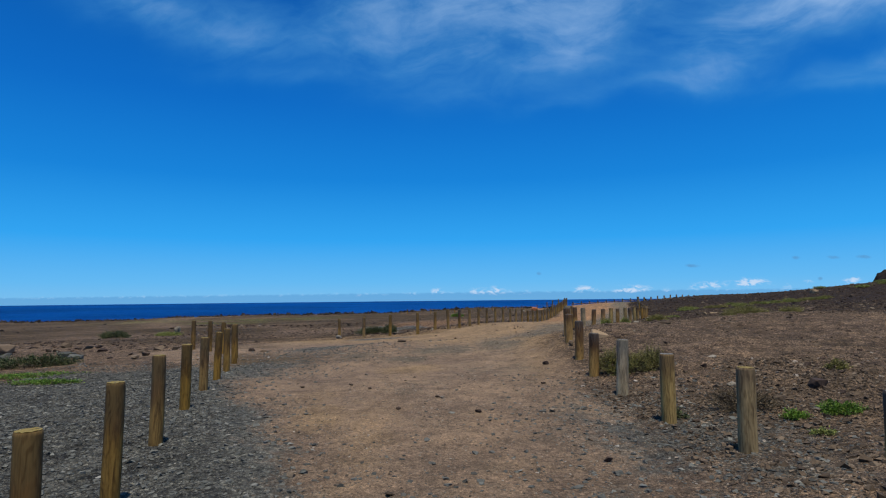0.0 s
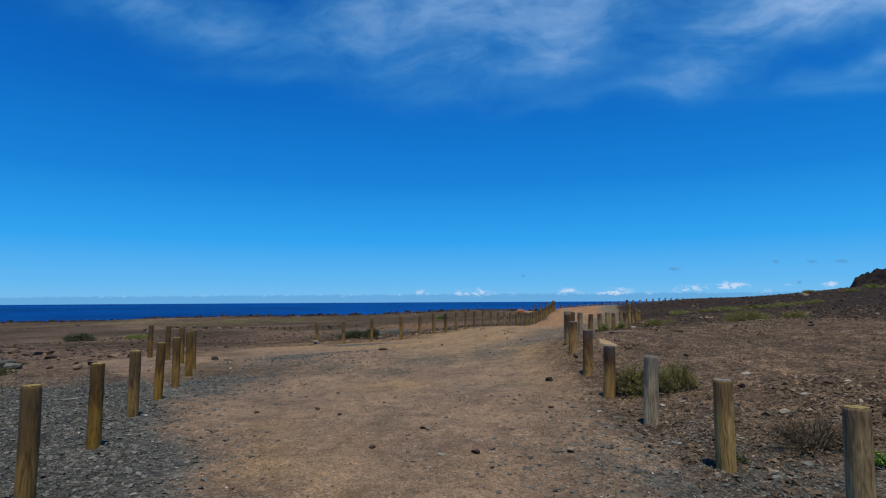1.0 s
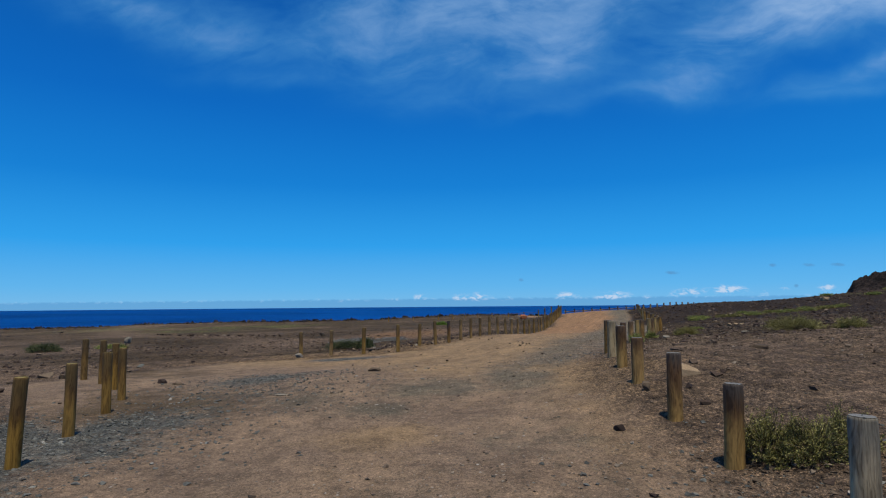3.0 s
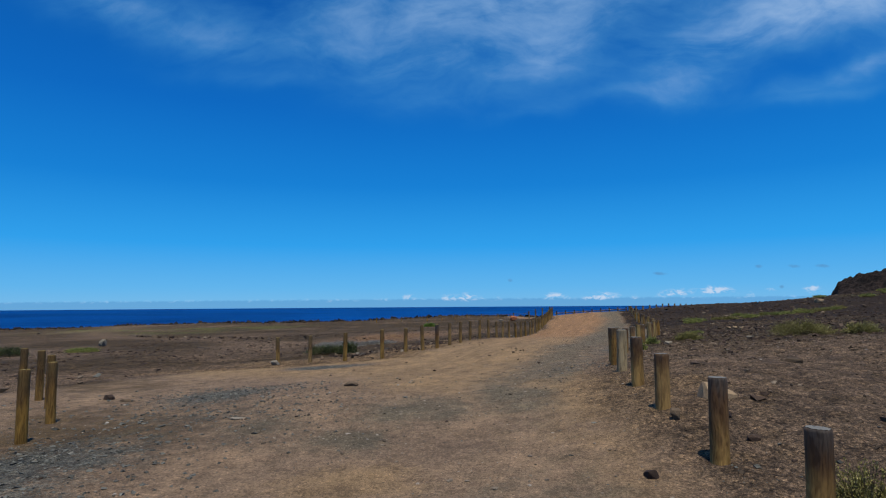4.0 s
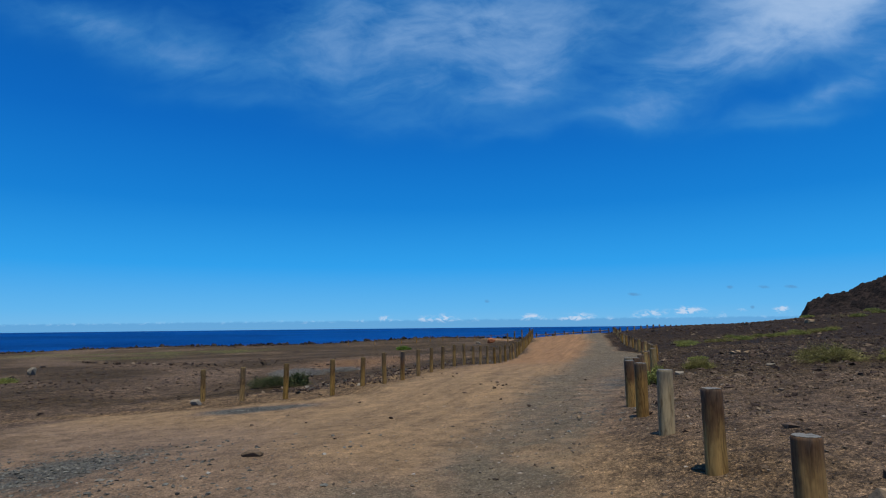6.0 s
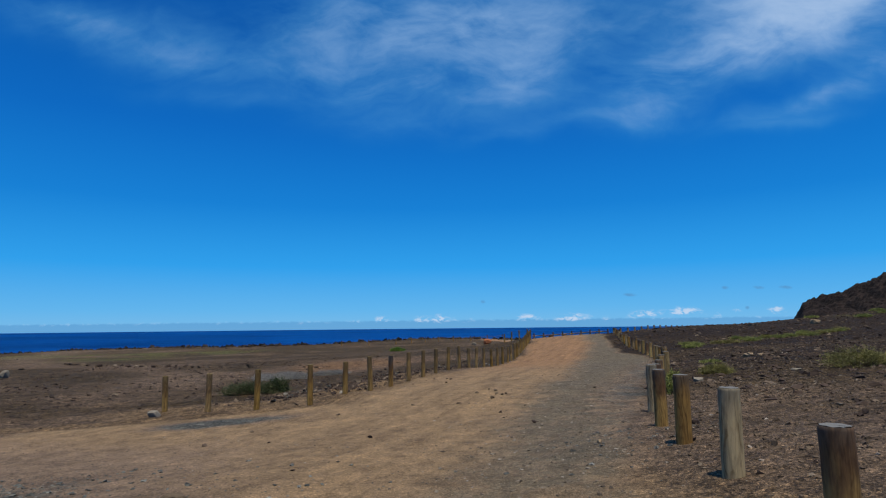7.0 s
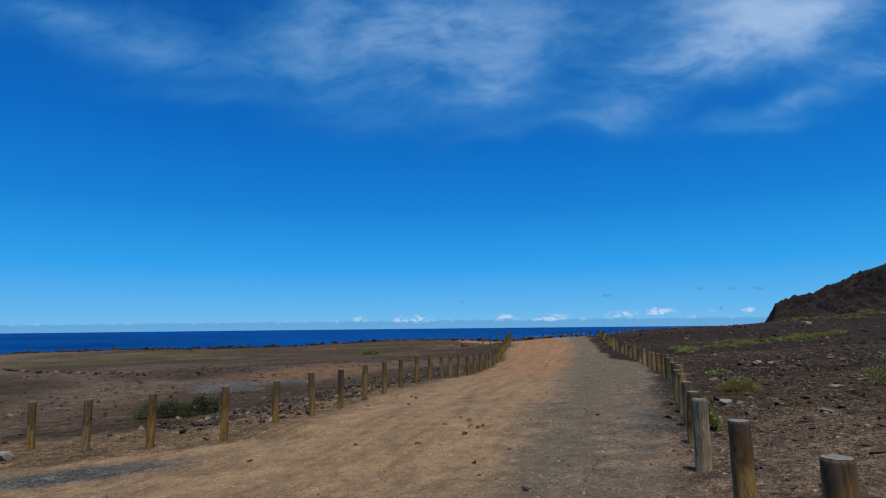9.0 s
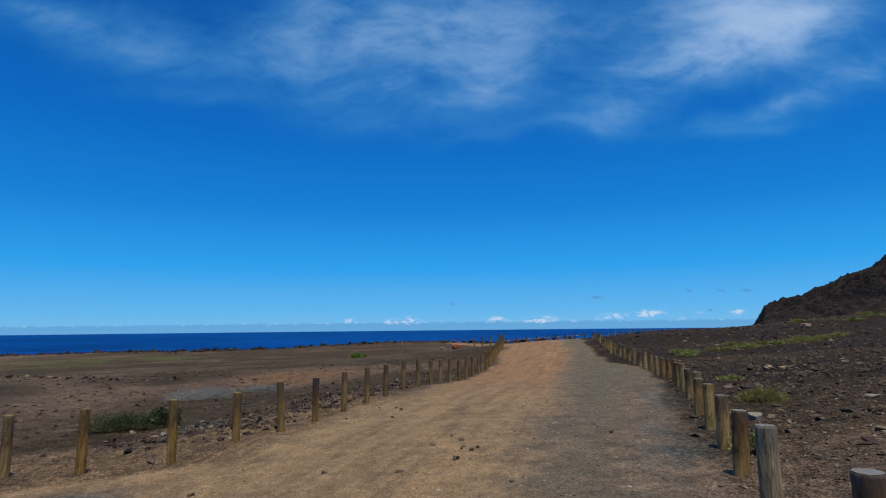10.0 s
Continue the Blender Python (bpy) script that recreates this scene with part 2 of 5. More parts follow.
# x, y, half width in x and y, strength
WORN = [(-0.85, 10.7, 0.7, 1.3, 0.50), (-0.5, 15.9, 1.1, 1.2, 0.55), (-1.2, 14.3, 0.8, 0.8, 0.40), (0.2, 12.4, 0.8, 1.4, 0.35), (-2.4, 15.2, 0.9, 1.2, 0.40), (0.9, 11.5, 0.8, 3.5, 0.42), (0.8, 16.2, 0.8, 2.4, 0.50)]
DUST = [(-1.05, 12.9, 0.9, 0.9, 0.75), (-2.0, 10.4, 0.6, 1.2, 0.65), (-1.7, 8.6, 0.6, 1.1, 0.70), (0.1, 8.7, 0.6, 1.1, 0.55), (0.5, 6.8, 0.7, 0.9, 0.65), (-1.2, 22.5, 1.8, 1.6, 0.50), (1.9, 6.9, 0.6, 0.6, 0.6)]


def zones(x, y):
    """Shares of grey gravel, tan earth, dark lava soil and green growth in the ground, and how rough it is."""
    wob = fbm(x, y, 2.2, 40) * 0.7 + fbm(x, y, 0.5, 44, 3) * 0.25
    left = smooth(line_x(ROAD_LEFT, y) - x + wob * 0.8, -0.5, 0.6)
    right = smooth(x - line_x(ROAD_RIGHT, y) + wob * 0.6, -0.4, 0.5)
    road = (1 - left) * (1 - right)
    grey = (0.45 * left + 0.55 * smooth(line_x(ROAD_LEFT, y) - x + wob, -1.5, 0.6)) * (1 - smooth(y + wob * 2, 13.0, 16.0)) * (1 - smooth(-x + wob * 2, 8.0, 10.5))
    grey = np.maximum(grey, 0.36 * np.exp(-((x + 3.7) / 2.0) ** 2 - ((y - 17.0) / 2.3) ** 2 + wob))
    grey = np.maximum(grey, 0.9 * np.exp(-((x + 4.1) / 1.1) ** 2 - ((y - 18.3) / 1.5) ** 2 + wob))
    grey = np.maximum(grey, 0.7 * np.exp(-((x + 4.3) / 1.2) ** 2 - ((y - 13.2) / 2.0) ** 2 + wob))
    grey = np.maximum(grey, 1.2 * np.exp(-((x + 2.9 - (y - 24.4) * 0.9) / 1.0) ** 2 - ((y - 24.3) / 0.65) ** 2 + wob))
    grey = np.maximum(grey, 0.7 * np.exp(-((x - 2.2) / 1.5) ** 2 - ((y - 8.3) / 2.6) ** 2 + wob))
    grey = np.maximum(grey, 0.55 * np.exp(-((x - 0.4) / 1.5) ** 2 - ((y - 5.2) / 2.0) ** 2 + wob * 1.3))
    grey = np.maximum(grey, 0.7 * np.exp(-((x + 2.2) / 1.4) ** 2 - ((y - 30.3) / 1.3) ** 2 + wob))
    grey = np.maximum(grey, 0.42 * np.exp(-((x - line_x(ROAD_RIGHT, y) + 0.1) / 0.9) ** 2 + wob) * smooth(y, 17, 22) * (1 - smooth(y, 33, 38)))
    grey = np.clip(grey, 0, 1)
    # trodden grey-brown grit: the wheel strip up the hill and worn patches in the road
    strip = 0.72 * smooth(x - line_x(STRIP_LEFT, y) + wob * 0.9, -1.1, 1.3) * (1 - right) * smooth(y, 14, 19)
    for cx, cy, rx, ry, h in WORN:
        strip = np.maximum(strip, h * np.exp(-((x - cx) / rx) ** 2 - ((y - cy) / ry) ** 2 + wob * 1.2))
    strip = np.clip(strip, 0, 1) * (1 - grey)
    tracks = np.exp(-((x + 1.05 - 0.03 * (y - 9)) / 0.55) ** 2) + np.exp(-((x - 1.05 - 0.05 * (y - 9)) / 0.5) ** 2)
    tan = road * (0.16 + 0.36 * tracks * (1 - smooth(y, 11, 15)) + 0.75 * smooth(y, 12, 20)) + 0.2 * wob
    for cx, cy, rx, ry, h in DUST:
        tan = np.maximum(tan, h * np.exp(-((x - cx) / rx) ** 2 - ((y - cy) / ry) ** 2 + wob * 1.1))
    tan = tan * (1 - 0.75 * strip) * (1 - 0.60 * smooth(-x + 0.8 * wob, 0.3, 3.0) * smooth(y, 13, 16) * (1 - smooth(y, 20.5, 24)))
    berm = np.exp(-(np.minimum(x - line_x(ROAD_LEFT, y) + 1.6, 0) / 0.9) ** 2 - (np.maximum(x - line_x(ROAD_LEFT, y), 0) / 1.0) ** 2) * smooth(y, 22, 25) * (1 - smooth(y, 30, 36))
    tan = tan + 0.65 * np.exp(-((x - line_x(ROAD_RIGHT, y) - 0.6) / 1.2) ** 2) * smooth(y, 10, 13) * (1 - smooth(y, 16, 20)) * (0.7 + wob)
    tan = np.clip(np.maximum(tan, berm), 0, 1) * (1 - 0.8 * grey)
    bank = 0.44 * right * (1 - np.clip(tan, 0, 1)) * (0.8 + 0.8 * wob) * smooth(y, 5, 9)
    apron = np.exp(-((x + 3.6) / 3.4) ** 4 - ((y - 26.7) / 1.5) ** 4 + 0.6 * wob)
    berm = np.maximum(berm, np.clip(apron, 0, 1))
    tan = np.maximum(tan, 0.9 * np.clip(apron, 0, 1)) * (1 - 0.8 * grey)
    dark = np.maximum(np.maximum(0.82 * left * smooth(y, 19, 30), bank), right * smooth(y + 0.5 * x + 3 * wob, 18, 36)) * (1 - 0.95 * berm)
    dark = dark * (0.78 + 0.2 * right + 0.45 * fbm(x, y * 1.6, 9.0, 48) + 0.25 * fbm(x, y, 1.5, 52, 3))
    mound = np.exp(-((x + 2.8) / 4.2) ** 2 - ((y - 48.5) / 5.0) ** 2 + 0.7 * wob)
    bare = mound
    swept = fbm(x + y * 0.8, (y - x * 0.8) * 0.18, 2.2, 57)
    sweep = np.exp(-((x - line_x(TRACK, y)) / (1.6 + 0.035 * y)) ** 2 + 0.5 * swept) * smooth(y, 24, 32) * left
    sweep = np.maximum(sweep, np.exp(-((x + 22 + 0.35 * (y - 40)) / 5) ** 2 + 0.5 * swept) * smooth(y, 30, 38) * (1 - smooth(y, 44, 50)))
    bare = np.maximum(bare, 0.40 * sweep)
    dusk = np.exp(-((x + 5.0) / 2.6) ** 2 - ((y - 15.5) / 3.5) ** 2 + 0.6 * wob)
    dusk = np.maximum(dusk, 1.1 * np.exp(-((x + 7.2) / 2.4) ** 2 - ((y - 21.0) / 2.6) ** 2 + 0.8 * wob))
    dark = np.clip(np.maximum(dark * (1 - bare), 0.55 * dusk), 0, 1)
    tan = tan * (1 - 0.6 * np.clip(dusk, 0, 1))
    tan = np.clip(np.maximum(tan, mound * 0.8), 0, 1)
    rust = np.clip(np.maximum(mound, road * smooth(y, 27, 44) * (1 - smooth(x - line_x(STRIP_LEFT, y), -0.5, 1.5))), 0, 1)
    green = np.exp(-((x + 38) / 32) ** 2 - ((y - 92) / 11) ** 2) * (0.55 + 1.0 * wob)
    green = np.maximum(green, 0.62 * np.exp(-((x + 32) / 12) ** 2 - ((y - 79) / 8) ** 2) * (0.8 + 0.9 * wob))
    green = np.maximum(green, 0.75 * np.exp(-((x - 23) / 7) ** 2 - ((y - 48.6 - (x - 24) * 0.47) / 1.3) ** 2) * (0.6 + 1.3 * wob))
    green = np.maximum(green, 0.7 * np.exp(-((x - 45) / 10) ** 2 - ((y - 62) / 3) ** 2) * (0.5 + 1.4 * wob))
    green = np.maximum(green, 0.5 * np.exp(-((x + 26) / 10) ** 2 - ((y - 40) / 4) ** 2) * (0.3 + 1.6 * wob))
    loose = np.clip(0.12 + 0.88 * np.maximum(np.maximum(left, right), 0.8 * grey), 0, 1)
    black = right * smooth(y + 0.5 * x + 2 * wob, 25, 40) * (0.72 + 0.6 * fbm(x * 0.6, y * 1.4, 7.0, 58)) * (1 - np.clip(green, 0, 1))
    black = np.clip(black, 0, 1)
    return grey, tan, dark, np.clip(green, 0, 1), loose, rust, black, strip, road


def ground_height(x, y, fine=1.0):
    x, y = np.asarray(x, float), np.asarray(y, float)
    z = lie(x, y)
    left = smooth(line_x(ROAD_LEFT, y) - x, -0.3, 1.5)
    right = smooth(x - line_x(ROAD_RIGHT, y), -0.3, 1.2)
    off = np.maximum(left, right)
    z = z + fbm(x, y, 6.0, 3) * 0.05 * (0.2 + off)
    z = z + fbm(x, y, 0.9, 5) * (0.010 + 0.034 * off) * fine
    z = z + fbm(x, y, 0.20, 9, 3) * (0.005 + 0.020 * off) * fine
    # low bank along the far side of the left-hand posts, and shallow ruts
    z = z + 0.10 * np.exp(-((x - line_x(ROAD_LEFT, y) + 1.5) / 0.7) ** 2) * smooth(y, 24, 28) * (0.5 + fbm(x, y, 1.5, 21))
    far = smooth(np.hypot(x, y - 10), 30, 90)
    z = z + fbm(x, y, 14.0, 31) * 0.28 * far
    edge = y - coast(x)
    z = np.where(edge > 0, z - smooth(edge + 2 * fbm(x, y, 3, 60), 0, 14) * (SEA * -1 + 6), z)
    return z


def at(x, y):
    return float(ground_height(np.array([x]), np.array([y]))[0])


# ---- materials ----
def material(name):
    m = bpy.data.materials.new(name)
    m.use_nodes = True
    g = Graph(m.node_tree)
    out = g.node("ShaderNodeOutputMaterial")
    shader = g.node("ShaderNodeBsdfPrincipled")
    g.link(shader.outputs[0], out.inputs[0])
    return m, g, shader


def bump(g, shader, height, strength, distance):
    b = g.node("ShaderNodeBump")
    b.inputs["Strength"].default_value, b.inputs["Distance"].default_value = strength, distance
    g.link(height, b.inputs["Height"])
    g.link(b.outputs[0], shader.inputs["Normal"])


def ground_material():
    m, g, s = material("volcanic_soil")
    pos = g.node("ShaderNodeNewGeometry").outputs["Position"]
    share = {n: g.node("ShaderNodeAttribute", attribute_name=n).outputs["Fac"] for n in ("grey", "tan", "dark", "green", "loose", "rust", "black", "strip")}
    big, mid = g.noise(pos, 0.6, 5), g.noise(pos, 3.5, 5, 0.6)
    grain, speck = g.noise(pos, 28.0, 5, 0.7), g.noise(pos, 90.0, 3, 0.7)
    cell = g.voronoi(pos, 26.0, output="Color")
    soil = g.mix(g.step(big, 0.35, 0.7), (0.202, 0.141, 0.095, 1), (0.258, 0.178, 0.115, 1))
    soil = g.mix(g.math("MULTIPLY", g.step(mid, 0.4, 0.75), 0.5), soil, (0.106, 0.080, 0.055, 1))
    tan = g.mix(g.step(mid, 0.3, 0.75), (0.278, 0.187, 0.102, 1), (0.212, 0.144, 0.083, 1))
    trodden = g.mix(g.step(grain, 0.3, 0.7), (0.092, 0.079, 0.055, 1), (0.146, 0.124, 0.086, 1))
    grey = g.mix(g.step(grain, 0.35, 0.7), (0.070, 0.076, 0.071, 1), (0.164, 0.172, 0.156, 1))
    tone = g.node("ShaderNodeSeparateColor")
    g.link(cell, tone.inputs[0])
    grey = g.mix(0.55, grey, g.ramp(tone.outputs[0], [(0.0, (0.042, 0.047, 0.044)), (0.6, (0.112, 0.119, 0.106)), (1.0, (0.24, 0.245, 0.215))]))
    dark = g.mix(g.step(mid, 0.3, 0.7), (0.060, 0.040, 0.018, 1), (0.098, 0.067, 0.032, 1))
    dark = g.mix(g.math("MULTIPLY", g.step(big, 0.5, 0.8), 0.5), dark, (0.118, 0.080, 0.047, 1))
    green = g.mix(g.step(grain, 0.3, 0.7), (0.085, 0.104, 0.024, 1), (0.195, 0.195, 0.061, 1))
    ragged = g.math("MULTIPLY", g.math("SUBTRACT", g.math("ADD", g.math("MULTIPLY", mid, 0.6), g.math("MULTIPLY", grain, 0.5)), 0.55), 1.1)

    def cover(n, amount=1.0):
        return g.math("MULTIPLY", g.step(g.math("ADD", share[n], ragged), 0.25, 0.75), amount)

    col = g.mix(cover("tan"), soil, tan)
    rut = g.node("ShaderNodeMapping", vector_type="TEXTURE")
    g.link(pos, rut.inputs["Vector"])
    rut.inputs["Rotation"].default_value, rut.inputs["Scale"].default_value = (0, 0, radians(-23)), (0.24, 3.4, 1)
    lines = g.noise(rut.outputs[0], 1.0, 5, 0.6, 0.4)
    col = g.mix(g.math("MULTIPLY", share["tan"], 0.8), col, g.mix(1.0, col, g.ramp(lines, [(0.3, (0.62, 0.60, 0.58)), (0.5, (1, 1, 1)), (0.7, (1.24, 1.21, 1.16))]), "MULTIPLY"))
    col = g.mix(g.math("MULTIPLY", share["rust"], 0.75), col, g.mix(1.0, col, (1.02, 0.84, 0.76, 1), "MULTIPLY"))
    col = g.mix(cover("dark"), col, dark)
    col = g.mix(cover("black", 0.8), col, g.mix(g.step(mid, 0.35, 0.7), (0.021, 0.013, 0.009, 1), (0.038, 0.024, 0.016, 1)))
    col = g.mix(cover("strip", 0.9), col, trodden)
    col = g.mix(cover("grey", 0.88), col, grey)
    col = g.mix(cover("green", 0.8), col, green)
    clod = g.noise(pos, 9.0, 6, 0.68)
    patchy = g.noise(pos, 1.6, 6, 0.62)
    col = g.mix(g.math("MULTIPLY_ADD", share["loose"], 0.6, 0.4), col, g.ramp(clod, [(0.3, (0.50, 0.49, 0.48)), (0.5, (1, 1, 1)), (0.7, (1.34, 1.30, 1.24))]), "MULTIPLY")
    crumb = g.noise(pos, 2.6, 12, 0.80)
    col = g.mix(g.math("MULTIPLY_ADD", share["loose"], 0.62, 0.38), col, g.ramp(crumb, [(0.34, (0.40, 0.39, 0.38)), (0.45, (0.80, 0.79, 0.78)), (0.52, (1.04, 1.04, 1.03)), (0.66, (1.55, 1.51, 1.45))]), "MULTIPLY")
    col = g.mix(1.0, col, g.ramp(patchy, [(0.3, (0.78, 0.78, 0.79)), (0.5, (1, 1, 1)), (0.72, (1.16, 1.14, 1.10))]), "MULTIPLY")
    # broken pieces of uneven outline, in three sizes
    wander = g.node("ShaderNodeVectorMath", operation="MULTIPLY_ADD")
    jitter = g.node("ShaderNodeTexNoise")
    jitter.inputs["Scale"].default_value, jitter.inputs["Detail"].default_value = 30.0, 3.0
    g.link(pos, jitter.inputs["Vector"])
    g.link(jitter.outputs["Color"], wander.inputs[0])
    wander.inputs[1].default_value = (0.05, 0.05, 0.05)
    g.link(pos, wander.inputs[2])
    broken = wander.outputs[0]
    gritty = g.math("MULTIPLY_ADD", share["loose"], 0.5, 0.5)
    for size, lo, hi in ((13.0, 0.80, 1.14), (30.0, 0.50, 1.40), (58.0, 0.42, 1.62), (105.0, 0.45, 1.60)):
        one = g.node("ShaderNodeSeparateColor")
        g.link(g.voronoi(broken, size, output="Color"), one.inputs[0])
        col = g.mix(share["loose"] if size < 50 else gritty, col, g.ramp(one.outputs[1], [(0.0, (lo, lo, lo)), (0.3, (0.88, 0.88, 0.88)), (0.75, (1.02, 1.02, 1.02)), (1.0, (hi, hi * 0.98, hi * 0.95))]), "MULTIPLY")
    col = g.mix(g.math("MULTIPLY_ADD", share["loose"], 0.5, 0.5), col, g.ramp(grain, [(0.28, (0.42, 0.42, 0.43)), (0.5, (0.95, 0.95, 0.95)), (0.74, (1.5, 1.47, 1.42))]), "MULTIPLY")
    col = g.mix(1.0, col, g.ramp(speck, [(0.3, (0.62, 0.62, 0.62)), (0.52, (1, 1, 1)), (0.75, (1.4, 1.4, 1.4))]), "MULTIPLY")
    g.link(col, s.inputs["Base Color"])
    s.inputs["Roughness"].default_value = 0.95
    s.inputs["Specular IOR Level"].default_value = 0.15
    rough = g.math("ADD", g.math("ADD", g.math("MULTIPLY", g.math("ADD", clod, crumb), 1.6), g.math("ADD", g.math("MULTIPLY", g.voronoi(broken, 24.0), g.math("MULTIPLY", share["loose"], -1.3)), g.math("MULTIPLY", g.voronoi(broken, 55.0), g.math("MULTIPLY", gritty, -1.0)))), g.math("ADD", g.math("ADD", grain, g.math("MULTIPLY", g.math("MULTIPLY", mid, 1.2), share["loose"])), g.math("MULTIPLY", speck, 0.35)))
    bump(g, s, g.math("MULTIPLY", rough, g.math("MULTIPLY_ADD", share["loose"], 0.45, 0.55)), 1.0, 0.03)
    return m


def stone_material(name, stops, spot=0.5):
    m, g, s = material(name)
    geo = g.node("ShaderNodeNewGeometry")
    inf = g.node("ShaderNodeObjectInfo").outputs["Random"]
    pick = g.math("FRACT", g.math("ADD", geo.outputs["Random Per Island"], inf))
    col = g.ramp(pick, stops)
    n = g.noise(geo.outputs["Position"], 40.0, 5, 0.65)
    w = g.noise(geo.outputs["Position"], 7.0, 4, 0.6)
    col = g.mix(1.0, col, g.ramp(n, [(0.3, (0.7, 0.7, 0.7)), (0.55, (1, 1, 1)), (0.8, (1.3, 1.28, 1.25))]), "MULTIPLY")
    col = g.mix(g.math("MULTIPLY", g.step(w, 0.5, 0.75), spot), col, (0.20, 0.135, 0.085, 1))
    g.link(col, s.inputs["Base Color"])
    s.inputs["Roughness"].default_value = 0.9
    s.inputs["Specular IOR Level"].default_value = 0.2
    bump(g, s, n, 0.7, 0.01)
    return m


def wood_material(name, fresh, old, tip, weather):
    """Round softwood, grain along z: fresh near the foot, an old skin above, a stained tip; weather: how far down the skin reaches (0 to 1)."""
    m, g, s = material(name)
    tc = g.node("ShaderNodeTexCoord").outputs["Object"]
    rnd = g.node("ShaderNodeObjectInfo").outputs["Random"]
    shift = g.node("ShaderNodeVectorMath", operation="ADD")
    comb = g.node("ShaderNodeCombineXYZ")
    g.link(g.math("MULTIPLY", rnd, 37.0), comb.inputs[0]), g.link(g.math("MULTIPLY", rnd, 11.0), comb.inputs[2])
    g.link(tc, shift.inputs[0]), g.link(comb.outputs[0], shift.inputs[1])
    vec = shift.outputs[0]
    streak = g.noise(g.mapping(vec, (14, 14, 1.6)), 1.0, 5, 0.6, 1.2)
    fine = g.noise(g.mapping(vec, (120, 120, 5.0)), 1.0, 4, 0.7)
    patch = g.noise(g.mapping(vec, (5, 5, 2.2)), 1.0, 4, 0.6)
    mottle = g.noise(g.mapping(vec, (20, 20, 6.0)), 1.0, 4, 0.6)
    cut = g.node("ShaderNodeSeparateXYZ")
    g.link(tc, cut.inputs[0])
    bow = g.noise(g.mapping(vec, (7, 7, 2.4)), 1.0, 3, 0.5)
    rings = g.math("SINE", g.math("ADD", g.math("MULTIPLY", g.math("ADD", cut.outputs[0], g.math("MULTIPLY", cut.outputs[1], 0.35)), 260.0), g.math("MULTIPLY", bow, 48.0)))
    sep = g.node("ShaderNodeSeparateXYZ")
    g.link(tc, sep.inputs[0])
    col = g.mix(g.step(streak, 0.35, 0.68), (*fresh, 1), (*[c * 0.55 for c in fresh], 1))
    worn = g.step(g.math("ADD", g.math("MULTIPLY", sep.outputs[2], 1.25), g.math("ADD", g.math("MULTIPLY", patch, 1.1), g.math("MULTIPLY", rnd, 0.3))), 1.55 - weather, 2.0 - weather)
    col = g.mix(worn, col, g.mix(g.step(streak, 0.3, 0.7), (*old, 1), (*[c * 0.5 for c in old], 1)))
    stain = g.step(g.math("ADD", g.math("MULTIPLY", sep.outputs[2], 1.6), g.math("ADD", g.math("MULTIPLY", patch, 0.5), g.math("MULTIPLY", streak, 0.4))), 1.15, 1.62)
    col = g.mix(g.math("MULTIPLY", stain, 0.85), col, (*tip, 1))
    col = g.mix(g.math("MULTIPLY", g.step(mottle, 0.48, 0.70), 0.55), col, g.mix(1.0, col, (0.42, 0.40, 0.42, 1), "MULTIPLY"))
    col = g.mix(g.math("MULTIPLY", g.step(rings, -0.3, 1.0), g.math("MULTIPLY_ADD", g.step(streak, 0.35, 0.65), 0.7, 0.1)), col, g.mix(1.0, col, (0.50, 0.43, 0.37, 1), "MULTIPLY"))
    col = g.mix(1.0, col, g.ramp(fine, [(0.3, (0.62, 0.62, 0.62)), (0.5, (1, 1, 1)), (0.8, (1.22, 1.2, 1.15))]), "MULTIPLY")
    hue = g.node("ShaderNodeHueSaturation")
    g.link(col, hue.inputs["Color"])
    g.link(g.math("MULTIPLY_ADD", rnd, 0.40, 0.78), hue.inputs["Value"])
    g.link(g.math("MULTIPLY_ADD", g.math("FRACT", g.math("MULTIPLY", rnd, 7.3)), 0.18, 0.92), hue.inputs["Saturation"])
    g.link(hue.outputs[0], s.inputs["Base Color"])
    s.inputs["Roughness"].default_value = 0.8
    s.inputs["Specular IOR Level"].default_value = 0.25
    bump(g, s, g.math("ADD", streak, g.math("MULTIPLY", fine, 0.5)), 0.55, 0.006)
    return m


def end_material(name, tone):
    m, g, s = material(name)
    tc = g.node("ShaderNodeTexCoord").outputs["Object"]
    w = g.node("ShaderNodeTexWave", wave_type="RINGS", rings_direction="Z")
    g.link(tc, w.inputs["Vector"])
    w.inputs["Scale"].default_value, w.inputs["Distortion"].default_value = 26.0, 2.5
    n = g.noise(tc, 30.0, 5, 0.6)
    col = g.mix(g.math("MULTIPLY", w.outputs["Fac"], 0.4), (*tone, 1), (*[c * 0.5 for c in tone], 1))
    col = g.mix(g.step(n, 0.5, 0.75), col, (*[c * 0.6 for c in tone], 1))
    axes = g.node("ShaderNodeSeparateXYZ")
    g.link(tc, axes.inputs[0])
    check = g.math("ABSOLUTE", g.math("ADD", axes.outputs[0], g.math("MULTIPLY", g.math("SUBTRACT", n, 0.5), 0.02)))
    col = g.mix(g.math("MULTIPLY", g.step(check, 0.0045, 0.0015), g.step(axes.outputs[1], -0.012, 0.004)), col, (0.012, 0.011, 0.010, 1))
    g.link(col, s.inputs["Base Color"])
    s.inputs["Roughness"].default_value = 0.85
    bump(g, s, n, 0.5, 0.004)
    return m


